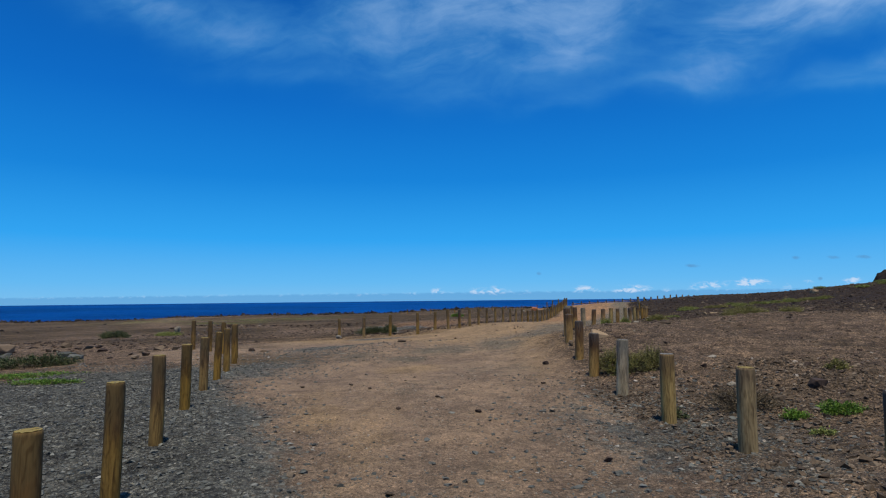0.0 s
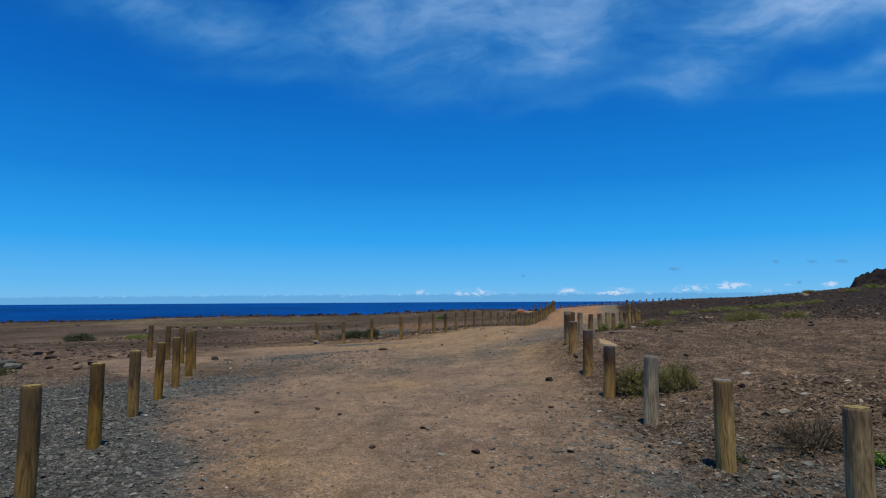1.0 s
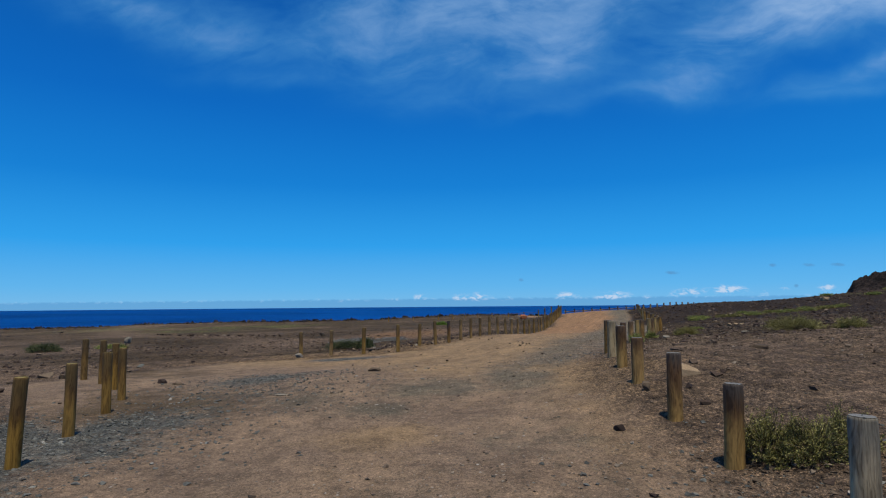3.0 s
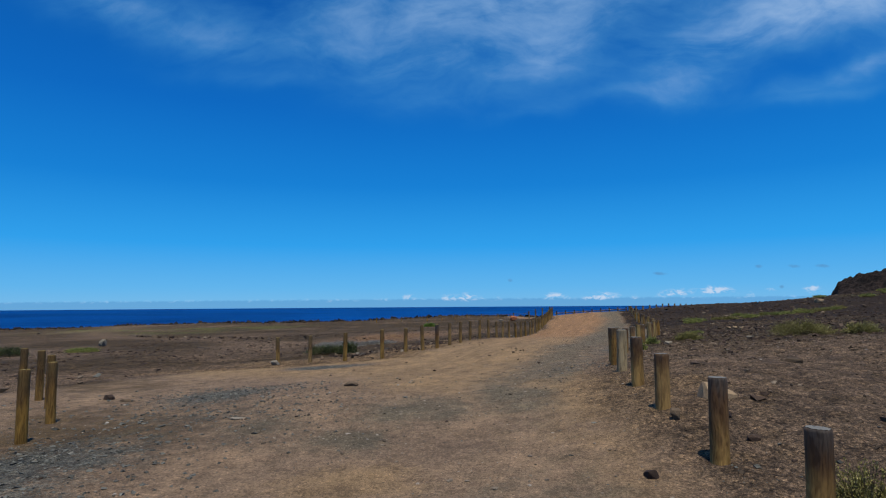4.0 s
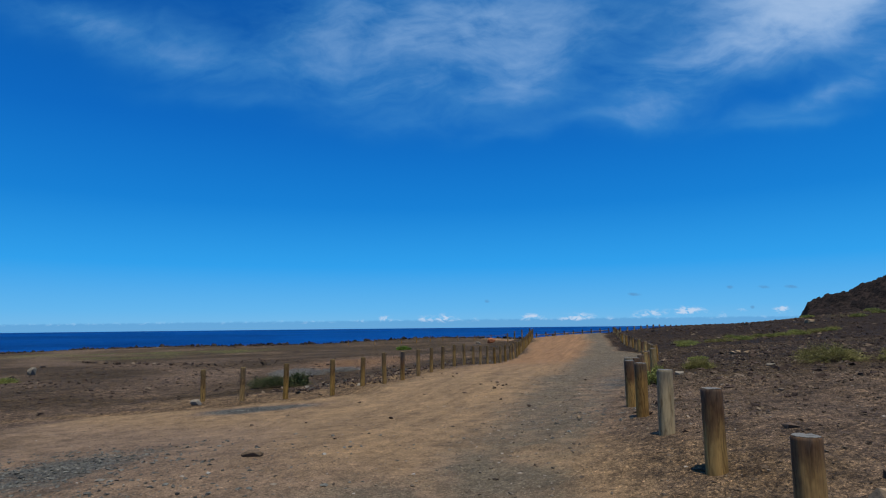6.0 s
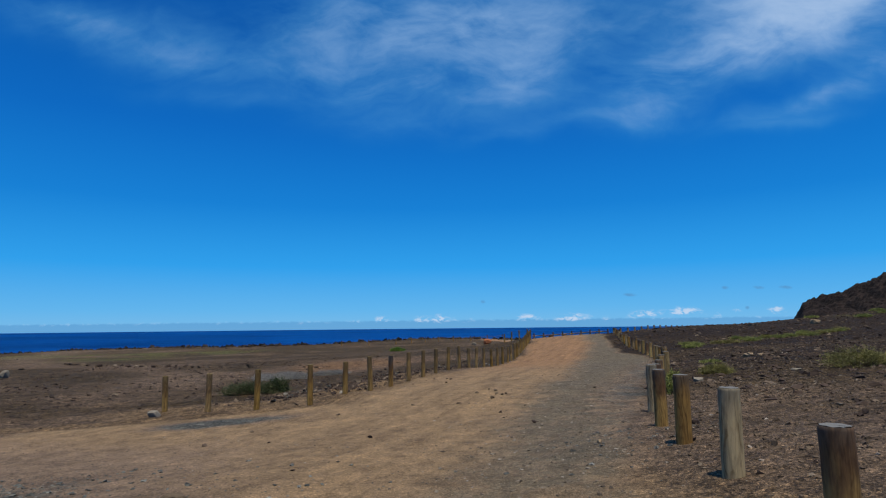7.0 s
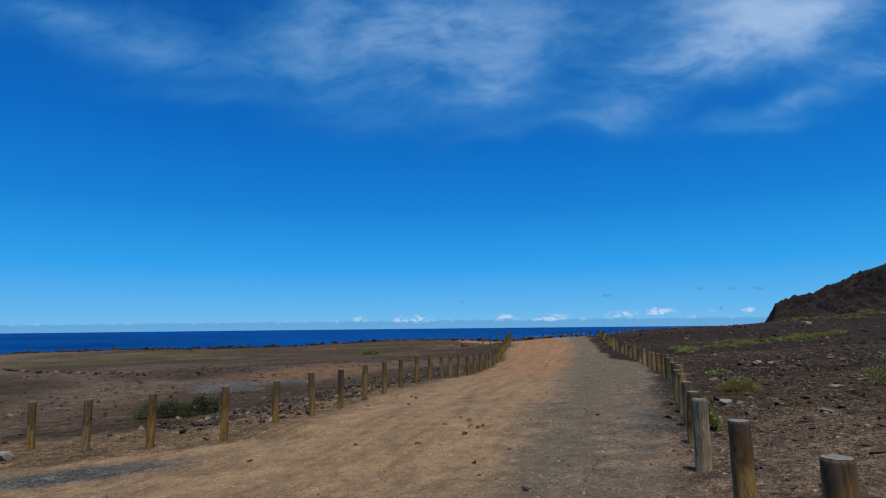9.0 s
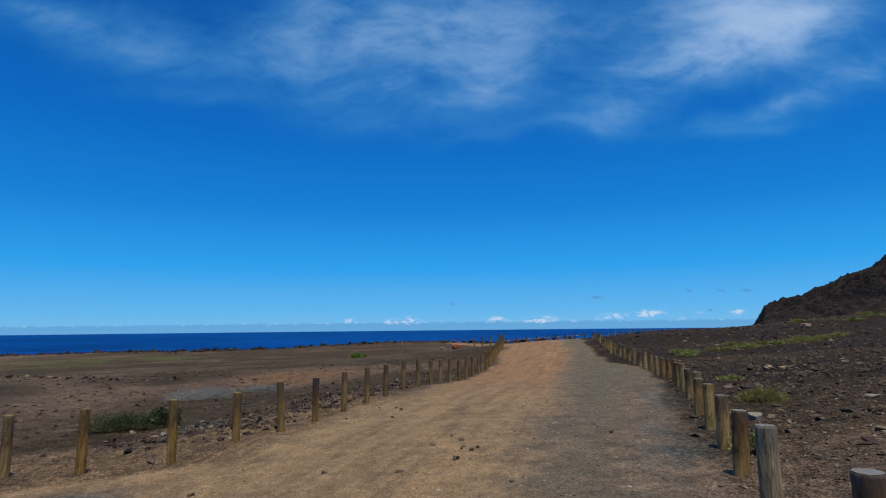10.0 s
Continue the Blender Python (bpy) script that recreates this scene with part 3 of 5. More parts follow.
def leaf_material(name, a, b, c):
    m, g, s = material(name)
    geo = g.node("ShaderNodeNewGeometry")
    col = g.ramp(geo.outputs["Random Per Island"], [(0.0, a), (0.6, b), (1.0, c)])
    n = g.noise(geo.outputs["Position"], 6.0, 3)
    col = g.mix(1.0, col, g.ramp(n, [(0.3, (0.65, 0.65, 0.65)), (0.7, (1.2, 1.2, 1.2))]), "MULTIPLY")
    g.link(col, s.inputs["Base Color"])
    s.inputs["Roughness"].default_value = 0.6
    s.inputs["Specular IOR Level"].default_value = 0.25
    return m


def sea_material():
    m, g, s = material("deep_sea")
    pos = g.node("ShaderNodeNewGeometry").outputs["Position"]
    far = g.noise(g.mapping(pos, (0.0016, 0.0016, 1), (0, 0, 0.2)), 1.0, 9, 0.78)
    wave = g.noise(g.mapping(pos, (0.05, 0.16, 1), (0, 0, 0.15)), 1.0, 6, 0.65)
    gust = g.noise(g.mapping(pos, (0.016, 0.022, 1), (0, 0, 0.1)), 1.0, 5, 0.7)
    col = g.mix(g.step(far, 0.38, 0.62), (0.0, 0.014, 0.090, 1), (0.0, 0.046, 0.215, 1))
    col = g.mix(g.math("MULTIPLY", g.step(gust, 0.42, 0.68), 0.6), col, (0.002, 0.047, 0.205, 1))
    col = g.mix(g.math("MULTIPLY", g.step(wave, 0.45, 0.75), 0.4), col, (0.001, 0.03, 0.13, 1))
    g.link(col, s.inputs["Base Color"])
    s.inputs["Roughness"].default_value = 0.45
    s.inputs["IOR"].default_value = 1.33
    s.inputs["Specular IOR Level"].default_value = 0.03
    bump(g, s, wave, 1.0, 1.2)
    return m


def cliff_material():
    m, g, s = material("basalt_cliff")
    pos = g.node("ShaderNodeNewGeometry").outputs["Position"]
    band = g.noise(g.mapping(pos, (0.012, 0.012, 0.05)), 1.0, 7, 0.7, 0.8)
    n = g.noise(pos, 0.05, 7, 0.65)
    tilt = g.node("ShaderNodeSeparateXYZ")
    g.link(g.node("ShaderNodeNewGeometry").outputs["True Normal"], tilt.inputs[0])
    slope = g.step(g.math("ADD", tilt.outputs[2], g.math("MULTIPLY", g.math("SUBTRACT", n, 0.5), 0.5)), 0.42, 0.78)
    crag = g.mix(g.step(band, 0.35, 0.7), (0.005, 0.005, 0.006, 1), (0.017, 0.015, 0.015, 1))
    earth = g.mix(g.step(n, 0.4, 0.7), (0.022, 0.016, 0.014, 1), (0.040, 0.029, 0.025, 1))
    col = g.mix(slope, crag, earth)
    g.link(col, s.inputs["Base Color"])
    s.inputs["Roughness"].default_value = 0.95
    s.inputs["Specular IOR Level"].default_value = 0.1
    crag = g.noise(g.mapping(pos, (0.10, 0.10, 0.22)), 1.0, 7, 0.7, 0.6)
    bump(g, s, g.math("ADD", n, g.math("MULTIPLY", crag, 0.8)), 0.9, 8.0)
    return m


SOIL = ground_material()
GREY_STONE = stone_material("grey_stone", [(0.0, (0.044, 0.045, 0.040)), (0.5, (0.090, 0.091, 0.080)), (0.90, (0.130, 0.130, 0.113)), (0.99, (0.18, 0.176, 0.15)), (1.0, (0.30, 0.28, 0.24))], 0.15)
BROWN_STONE = stone_material("brown_stone", [(0.0, (0.040, 0.028, 0.018)), (0.4, (0.082, 0.058, 0.037)), (0.88, (0.130, 0.093, 0.060)), (0.98, (0.19, 0.148, 0.105)), (1.0, (0.36, 0.31, 0.25))], 0.4)
LAVA_STONE = stone_material("lava_stone", [(0.0, (0.024, 0.016, 0.013)), (0.6, (0.058, 0.038, 0.027)), (0.92, (0.10, 0.07, 0.048)), (1.0, (0.2, 0.15, 0.10))], 0.2)
GRIT = stone_material("road_grit", [(0.0, (0.055, 0.042, 0.03)), (0.45, (0.13, 0.105, 0.078)), (0.85, (0.22, 0.18, 0.135)), (1.0, (0.36, 0.31, 0.25))], 0.2)
COAST_STONE = stone_material("black_lava_rock", [(0.0, (0.010, 0.008, 0.008)), (0.7, (0.028, 0.021, 0.018)), (1.0, (0.055, 0.04, 0.03))], 0.05)
PALE_STONE = stone_material("pale_sandstone", [(0.0, (0.255, 0.180, 0.105)), (1.0, (0.29, 0.205, 0.122))], 0.25)
RUST_STONE = stone_material("rust_stone", [(0.0, (0.30, 0.105, 0.045)), (1.0, (0.33, 0.12, 0.05))], 0.2)
LIGHT_STONE = stone_material("light_grey_stone", [(0.0, (0.185, 0.16, 0.12)), (1.0, (0.23, 0.20, 0.155))], 0.2)
POST_WOOD = wood_material("treated_post_wood", (0.275, 0.160, 0.044), (0.135, 0.071, 0.026), (0.118, 0.077, 0.030), 0.46)
FENCE_WOOD = wood_material("sunlit_post_wood", (0.320, 0.196, 0.060), (0.165, 0.092, 0.034), (0.145, 0.098, 0.040), 0.42)
TAN_WOOD = wood_material("tan_post_wood", (0.420, 0.290, 0.120), (0.260, 0.165, 0.070), (0.170, 0.112, 0.055), 0.34)
GOLD_WOOD = wood_material("golden_post_wood", (0.390, 0.220, 0.066), (0.215, 0.112, 0.042), (0.095, 0.074, 0.052), 0.40)
OLD_WOOD = wood_material("half_weathered_post_wood", (0.400, 0.250, 0.095), (0.140, 0.076, 0.036), (0.066, 0.060, 0.054), 0.70)
GREY_WOOD = wood_material("grey_weathered_post_wood", (0.46, 0.355, 0.205), (0.33, 0.262, 0.165), (0.17, 0.152, 0.115), 0.60)
POST_END = end_material("mossy_post_end", (0.20, 0.145, 0.03))
GREY_END = end_material("grey_post_end", (0.140, 0.136, 0.122))
LEAF = leaf_material("shrub_leaf", (0.13, 0.125, 0.028), (0.215, 0.195, 0.052), (0.32, 0.28, 0.10))
DARK_LEAF = leaf_material("dark_shrub_leaf", (0.026, 0.040, 0.012), (0.050, 0.070, 0.022), (0.10, 0.115, 0.036))
WEED = leaf_material("weed_leaf", (0.05, 0.11, 0.010), (0.10, 0.20, 0.018), (0.20, 0.28, 0.04))
PALE_LEAF = leaf_material("yellow_green_leaf", (0.12, 0.15, 0.03), (0.21, 0.23, 0.05), (0.32, 0.32, 0.10))
DRY_TWIG = leaf_material("dry_twig", (0.06, 0.042, 0.026), (0.12, 0.085, 0.05), (0.20, 0.155, 0.09))
GREY_BRUSH = leaf_material("grey_brush", (0.13, 0.122, 0.105), (0.235, 0.222, 0.19), (0.35, 0.33, 0.29))
BARK = leaf_material("shrub_bark", (0.08, 0.06, 0.032), (0.12, 0.09, 0.05), (0.17, 0.13, 0.08))
SEA_WATER = sea_material()
CLIFF = cliff_material()


# ---- mesh helpers ----
def mesh_from_arrays(name, verts, faces, mat):
    """A mesh from arrays of places and of equal-sided faces."""
    me = bpy.data.meshes.new(name)
    verts, faces = np.asarray(verts, np.float32), np.asarray(faces, np.int32)
    count, sides = faces.shape
    me.vertices.add(len(verts)), me.loops.add(faces.size), me.polygons.add(count)
    me.vertices.foreach_set("co", verts.ravel())
    me.loops.foreach_set("vertex_index", faces.ravel())
    me.polygons.foreach_set("loop_start", np.arange(count, dtype=np.int32) * sides)
    me.update(calc_edges=True)
    me.materials.append(mat)
    return me


def part(name, mesh, parent, label=""):
    ob = new(name, mesh)
    ob.parent = parent
    return tagged(ob, label) if label else ob


def shade_smooth(me):
    me.polygons.foreach_set("use_smooth", np.ones(len(me.polygons), bool))


# ---- ground, sea, mountain ----
def spread(lo, hi, step, out_lo, out_hi, grow):
    """Coordinates evenly spaced from lo to hi, then ever wider apart."""
    mid = list(np.arange(lo, hi, step))
    a, s = [], step
    p = lo
    while p > out_lo:
        s *= grow
        p -= s
        a.append(p)
    b, s = [], step
    p = mid[-1]
    while p < out_hi:
        s *= grow
        p += s
        b.append(p)
    return np.array(a[::-1] + mid + b)


def build_ground():
    xs = spread(-7.5, 9.0, 0.06, -1500, 1500, 1.045)
    ys = spread(3.5, 29.0, 0.06, -400, 145, 1.03)
    gx, gy = np.meshgrid(xs, ys)
    x, y = gx.ravel(), gy.ravel()
    cell = np.maximum(np.gradient(xs)[None, :], np.gradient(ys)[:, None]).ravel()
    z = ground_height(x, y, 1 - smooth(cell, 0.15, 0.6))
    n, k = len(xs), np.arange(len(xs) * (len(ys) - 1)).reshape(len(ys) - 1, len(xs))[:, :-1].ravel()
    faces = np.stack([k, k + 1, k + n + 1, k + n], -1)
    me = mesh_from_arrays("ground", np.stack([x, y, z], -1), faces, SOIL)
    shade_smooth(me)
    for name, values in zip(("grey", "tan", "dark", "green", "loose", "rust", "black", "strip"), zones(x, y)):
        me.attributes.new(name, "FLOAT", "POINT").data.foreach_set("value", values.astype(np.float32))
    return tagged(new("ground", me), "dusty brown volcanic ground with tan wheel tracks and grey gravel", "ground", kind="structure")


build_ground()


def build_sea():
    """A ring of water from the foot of the coast to the horizon."""
    rings, seg = [70, 120, 200, 320, 520, 900, 1600, 2800, 4850], 96
    v = [(r * math.sin(a), 10 + r * math.cos(a), SEA) for r in rings for a in np.linspace(-math.pi, math.pi, seg, endpoint=False)]
    f = [(i * seg + j, i * seg + (j + 1) % seg, (i + 1) * seg + (j + 1) % seg, (i + 1) * seg + j) for i in range(len(rings) - 1) for j in range(seg)]
    me = mesh_from_arrays("sea", v, f, SEA_WATER)
    return tagged(new("water", me), "deep blue open sea reaching a flat horizon", "sea", kind="structure")


build_sea()


def build_mountain():
    """A dark headland that climbs to the right; a runs along it, b away from the road."""
    s, c = math.sin(radians(6.65)), math.cos(radians(6.65))
    a = np.linspace(0.50, 1.7, 420)
    b = np.r_[np.linspace(700, 960, 150), np.linspace(970, 1300, 20)]
    gu, gb = np.meshgrid(a, b)
    ga = gu * gb
    ridge = np.interp(gu, [0.5, 0.527, 0.538, 0.546, 0.578, 0.613, 0.633, 0.663, 0.693, 0.724, 0.763, 1.0, 1.7], [-14, 0, 15, 30, 40, 47, 53, 67, 76, 88, 105, 190, 280])
    ridge = ridge + fbm(ga, gb, 26, 71, 5, 0.6) * 8 * smooth(gu, 0.53, 0.56)
    rise = smooth(gb + 40 * fbm(ga, gb, 90, 75), 760, 915)
    gully = np.abs(fbm(ga, gb * 0.25, 42, 77, 5, 0.6))
    ledge = np.abs(fbm(ga * 0.6, gb, 30, 83, 4, 0.6))
    z = -14 + (ridge + 14) * (0.12 * smooth(gb, 700, 760) + 0.88 * rise)
    z = z - (ridge + 14) * (0.55 * gully + 0.25 * ledge) * rise * (1 - smooth(gb, 880, 925)) + fbm(ga, gb, 16, 79, 5, 0.7) * 10.0 * rise
    z = z - smooth(gb, 950, 1300) * 60
    x, y = 1 + ga * c + gb * s, 17 - ga * s + gb * c
    n = len(a)
    k = np.arange(n * (len(b) - 1)).reshape(len(b) - 1, n)[:, :-1].ravel()
    me = mesh_from_arrays("mountain", np.stack([x, y, z], -1).reshape(-1, 3), np.stack([k, k + 1, k + n + 1, k + n], -1), CLIFF)
    return tagged(new("mountain", me), "dark bare basalt mountain falling as a cliff to the sea", "mountain", kind="structure")


build_mountain()


# ---- posts ----
def shaft_mesh(name, height, radius, mat, seed):
    """A round post, a little tapered and uneven, chamfered at the top, with a drying crack down one side."""
    rng = np.random.default_rng(seed)
    seg = 28
    zs = np.r_[np.linspace(-0.18, height - 0.02, 13), height - 0.006, height]
    crack, depth = rng.uniform(-2.4, -0.7), rng.uniform(0.006, 0.014)
    verts = []
    for i, z in enumerate(zs):
        r = radius * (1.02 - 0.03 * z / height) * (1 if i < 13 else (0.985 if i == 13 else 0.93))
        for j in range(seg):
            a = 2 * math.pi * j / seg
            near = abs((a - crack - 0.25 * math.sin(3 * z + seed) + math.pi) % (2 * math.pi) - math.pi)
            q = r * (1 + 0.018 * math.sin(2 * a + seed) + 0.012 * math.sin(5 * a + 4 * z + seed) + 0.01 * rng.normal())
            q -= depth * max(0.0, 1 - near / 0.13) * min(1.0, max(0.0, (z - 0.15) * 4))
            verts.append((q * math.cos(a) + 0.006 * math.sin(3 * z + seed), q * math.sin(a), z))
    faces = [(i * seg + j, i * seg + (j + 1) % seg, (i + 1) * seg + (j + 1) % seg, (i + 1) * seg + j) for i in range(len(zs) - 1) for j in range(seg)]
    me = mesh_from_arrays(name, verts, faces, mat)
    shade_smooth(me)
    return me


def cap_mesh(name, height, radius, mat, seed):
    """The sawn end, slightly dished and out of level."""
    rng = np.random.default_rng(seed + 500)
    seg = 28
    verts = [(0.006 * math.sin(3 * height + seed), 0, height + 0.004)]
    for k in (0.5, 0.9):
        verts += [(radius * k * math.cos(2 * math.pi * j / seg) + 0.006 * math.sin(3 * height + seed), radius * k * math.sin(2 * math.pi * j / seg), height + 0.003 + 0.0015 * rng.normal()) for j in range(seg)]
    faces = [(0, 1 + j, 1 + (j + 1) % seg) for j in range(seg)]
    ring = [(1 + j, 1 + seg + j, 1 + seg + (j + 1) % seg) for j in range(seg)] + [(1 + j, 1 + seg + (j + 1) % seg, 1 + (j + 1) % seg) for j in range(seg)]
    return mesh_from_arrays(name, verts, faces + ring, mat)


def post(height, radius, wood, end, seed, label, group):
    base = tagged(new("wooden_post"), label, "post", group)
    part("shaft", shaft_mesh("shaft", height, radius, wood, seed), base)
    part("sawn_end", cap_mesh("sawn_end", height, radius, end, seed), base)
    return base


def stand(x, y, sink=0.0, lean=1.6):
    return pose(x, y, at(x, y) - sink, random.uniform(-lean, lean), random.uniform(-lean, lean), random.uniform(0, 360))


random.seed(11)
LEFT_POSTS = [(-2.115, 4.68), (-2.54, 6.08), (-3.0, 7.55), (-3.45, 9.07), (-3.9, 10.6), (-4.29, 12.0), (-4.72, 13.46), (-5.15, 14.96), (-5.6, 16.2), (-6.4, 17.4), (-7.15, 18.3), (-8.0, 19.1)]
FENCE_POSTS = [(-5.25, 26.75), (-4.13, 26.27), (-3.0, 25.95), (-1.88, 26.15), (-1.2, 27.0), (-0.67, 28.05), (-0.17, 29.05), (0.32, 30.2), (0.79, 31.4), (1.24, 32.6), (1.78, 34.2), (2.3, 35.6), (2.83, 37.0),
               (3.25, 38.0), (3.75, 39.2), (4.25, 40.3), (4.7, 41.4), (5.15, 42.5), (5.6, 43.6), (5.95, 44.6), (6.35, 45.6)]
RIGHT_POSTS = [(2.6, 5.67), (2.45, 7.28), (2.19, 8.52), (2.11, 10.08), (2.04, 11.5), (2.09, 12.83), (2.15, 14.18), (2.36, 15.55), (2.63, 17.0), (2.97, 18.47), (3.37, 19.9), (3.95, 21.5)]
LEFT_HEIGHTS = [0.83, 0.85, 0.84, 0.78, 0.775, 0.81, 0.83, 0.85, 0.83, 0.83, 0.85, 0.85]
lefts = [post(LEFT_HEIGHTS[i], 0.062, POST_WOOD, POST_END, 20 + i, "yellow-brown round wooden bollard post standing in grey gravel", "posts along the gravel edge") for i in range(3)]
for i, (x, y) in enumerate(LEFT_POSTS):
    if i < 3:
        lefts[i].matrix_basis = stand(x, y, (-0.035, -0.02, 0)[i])
    else:
        copy_thing(lefts[i % 3], stand(x, y) @ Matrix.Diagonal((1, 1, LEFT_HEIGHTS[i] / LEFT_HEIGHTS[i % 3], 1)))
FENCE_HEIGHTS = {3: 0.88, 4: 0.74, 6: 0.84, 8: 0.82}
fences = [post(0.80 + 0.03 * i, 0.063, FENCE_WOOD, POST_END, 40 + i, "yellow-brown round wooden post along the sandy road edge", "posts along the seaward road edge") for i in range(3)]
dark_fence = post(0.84, 0.064, OLD_WOOD, POST_END, 47, "dark brown round wooden post along the sandy road edge", "posts along the seaward road edge")
up = [(6.35 + 3.75 * k / 11, 45.6 + 13.4 * k / 11) for k in range(1, 12)] + [(10.2, 60.5), (9.9, 62.5), (9.6, 64.5), (9.3, 66.5)]
for i, (x, y) in enumerate(FENCE_POSTS + up):
    if i < 3:
        fences[i].matrix_basis = stand(x, y)
    elif i == 6:
        dark_fence.matrix_basis = stand(x, y)
    else:
        tall = FENCE_HEIGHTS.get(i, 0.80 + 0.03 * (i % 3)) / (0.80 + 0.03 * (i % 3))
        copy_thing(fences[i % 3], stand(x, y) @ Matrix.Diagonal((1, 1, tall, 1)))
RIGHT_HEIGHTS = [0.71, 0.72, 0.74, 0.745, 0.675, 0.69, 0.575, 0.62, 0.63, 0.655, 0.675, 0.69]
RIGHT_LEANS = [1.5, 0.8, 0.8, 1.8, 2.4, 0.6, 0.5, 0.0, 0.6, -0.3, -0.4, 0.8]
WEATHERED = (OLD_WOOD, "brown round wooden bollard post weathered dark at its top")
TAN = (TAN_WOOD, "tan round wooden bollard post with a pale sawn top")
GOLDEN = (GOLD_WOOD, "golden-brown round wooden bollard post beside the road")
SILVER = (GREY_WOOD, "pale silver-grey weathered round wooden bollard post")
RIGHT_LOOKS = [WEATHERED, TAN, TAN, SILVER, WEATHERED, WEATHERED, WEATHERED, WEATHERED, SILVER, GOLDEN, WEATHERED, SILVER]
for i, ((x, y), h, lean, (wood, label)) in enumerate(zip(RIGHT_POSTS, RIGHT_HEIGHTS, RIGHT_LEANS, RIGHT_LOOKS)):
    p = post(h, 0.077, wood, POST_END if i == 1 else GREY_END, 60 + i, label, "posts along the landward road edge")
    p.matrix_basis = pose(x, y, at(x, y), 0, lean) @ pose(0, 0, 0, 0, 0, random.uniform(0, 360))
chain = [(4.60, 22.85), (5.26, 24.20), (5.89, 25.56), (6.51, 26.93), (7.15, 28.06), (7.77, 29.49), (8.37, 30.83), (8.90, 32.08), (9.48, 33.32), (10.01, 34.67),
         (10.49, 36.02), (10.95, 37.38), (11.42, 38.73), (11.83, 40.09), (12.15, 41.26), (12.43, 42.44), (12.71, 43.61), (13.04, 44.88), (13.33, 46.06), (13.62, 47.43),
         (14.03, 48.90), (14.49, 50.45), (14.91, 51.91), (15.34, 53.37), (15.80, 54.93), (16.25, 56.49), (16.69, 58.05), (17.11, 59.61)]
olds = [post(0.62 + 0.02 * i, 0.077, (OLD_WOOD, GOLD_WOOD, TAN_WOOD)[i], GREY_END, 80 + i, (WEATHERED, GOLDEN, TAN)[i][1], "posts along the landward road edge") for i in range(3)]
for i, (x, y) in enumerate(chain):
    if i < 3:
        olds[i].matrix_basis = stand(x, y)
    else:
        copy_thing(olds[(i * 7 + i // 3) % 3], stand(x, y) @ Matrix.Diagonal((1, 1, 0.72 if i > 21 else 1, 1)))
hill = post(0.36, 0.07, OLD_WOOD, GREY_END, 90, "small dark wooden post on the far slope", "posts on the far slope")
for k in range(17):
    x, y = 18.01 + 0.964 * k, 60.51 + 0.905 * k
    hill.matrix_basis = stand(x, y) if k == 0 else hill.matrix_basis
    if k:
        copy_thing(hill, stand(x, y))
barrier = tagged(new("log_barrier"), "low dark wooden barrier beyond the crest of the road", "fence")
for k in range(9):
    x, y = 12.6 + 1.0 * k, 69.0 + 0.25 * k
    leg = part("post", shaft_mesh("post", 0.75, 0.07, OLD_WOOD, 120 + k), barrier)
    leg.matrix_basis = pose(x, y, at(x, y))
    if k:
        low, high = Vector((x - 1.0, y - 0.25, at(x - 1.0, y - 0.25) + 0.5)), Vector((x, y, at(x, y) + 0.5))
        bar = part("rail", shaft_mesh("rail", (high - low).length, 0.045, OLD_WOOD, 140 + k), barrier)
        bar.matrix_basis = Matrix.Translation(low) @ (high - low).to_track_quat("Z", "Y").to_matrix().to_4x4()
# rope fence along the edge of the cliff
ROPE_POSTS = [(-9.55, 104), (-5.49, 105), (-1.3, 106), (1.16, 107.5), (3.44, 109), (5.63, 110.5), (8.27, 112), (11.38, 113.5), (14.42, 115), (17.36, 116.5)]
rope_fence = tagged(new("rope_fence"), "low red-brown post and rope fence at the cliff edge", "fence")
for k, (x, y) in enumerate(ROPE_POSTS):
    leg = part("post", shaft_mesh("post", 0.85, 0.085, GOLD_WOOD, 170 + k), rope_fence)
    leg.matrix_basis = pose(x, y, at(x, y))
    if k:
        a, b = ROPE_POSTS[k - 1], (x, y)
        low, high = Vector((*a, at(*a) + 0.72)), Vector((*b, at(*b) + 0.72))
        points = [low.lerp(high, q / 8) - Vector((0, 0, 0.16 * (1 - (q / 4 - 1) ** 2))) for q in range(9)]
        curve = bpy.data.curves.new("rope", "CURVE")
        curve.dimensions, curve.bevel_depth, curve.bevel_resolution = "3D", 0.03, 1
        line = curve.splines.new("POLY")
        line.points.add(8)
        for spot, place in zip(line.points, points):
            spot.co = (*place, 1)
        curve.materials.append(DRY_TWIG)
        part("rope", curve, rope_fence, "sagging rope")


# ---- stones ----
BLOCK = (np.array([(x, y, z) for x in (-0.72, 0.72) for y in (-0.72, 0.72) for z in (-0.72, 0.72)]),
         np.array([(0, 1, 3), (0, 3, 2), (4, 6, 7), (4, 7, 5), (0, 4, 5), (0, 5, 1), (2, 3, 7), (2, 7, 6), (0, 2, 6), (0, 6, 4), (1, 5, 7), (1, 7, 3)]))


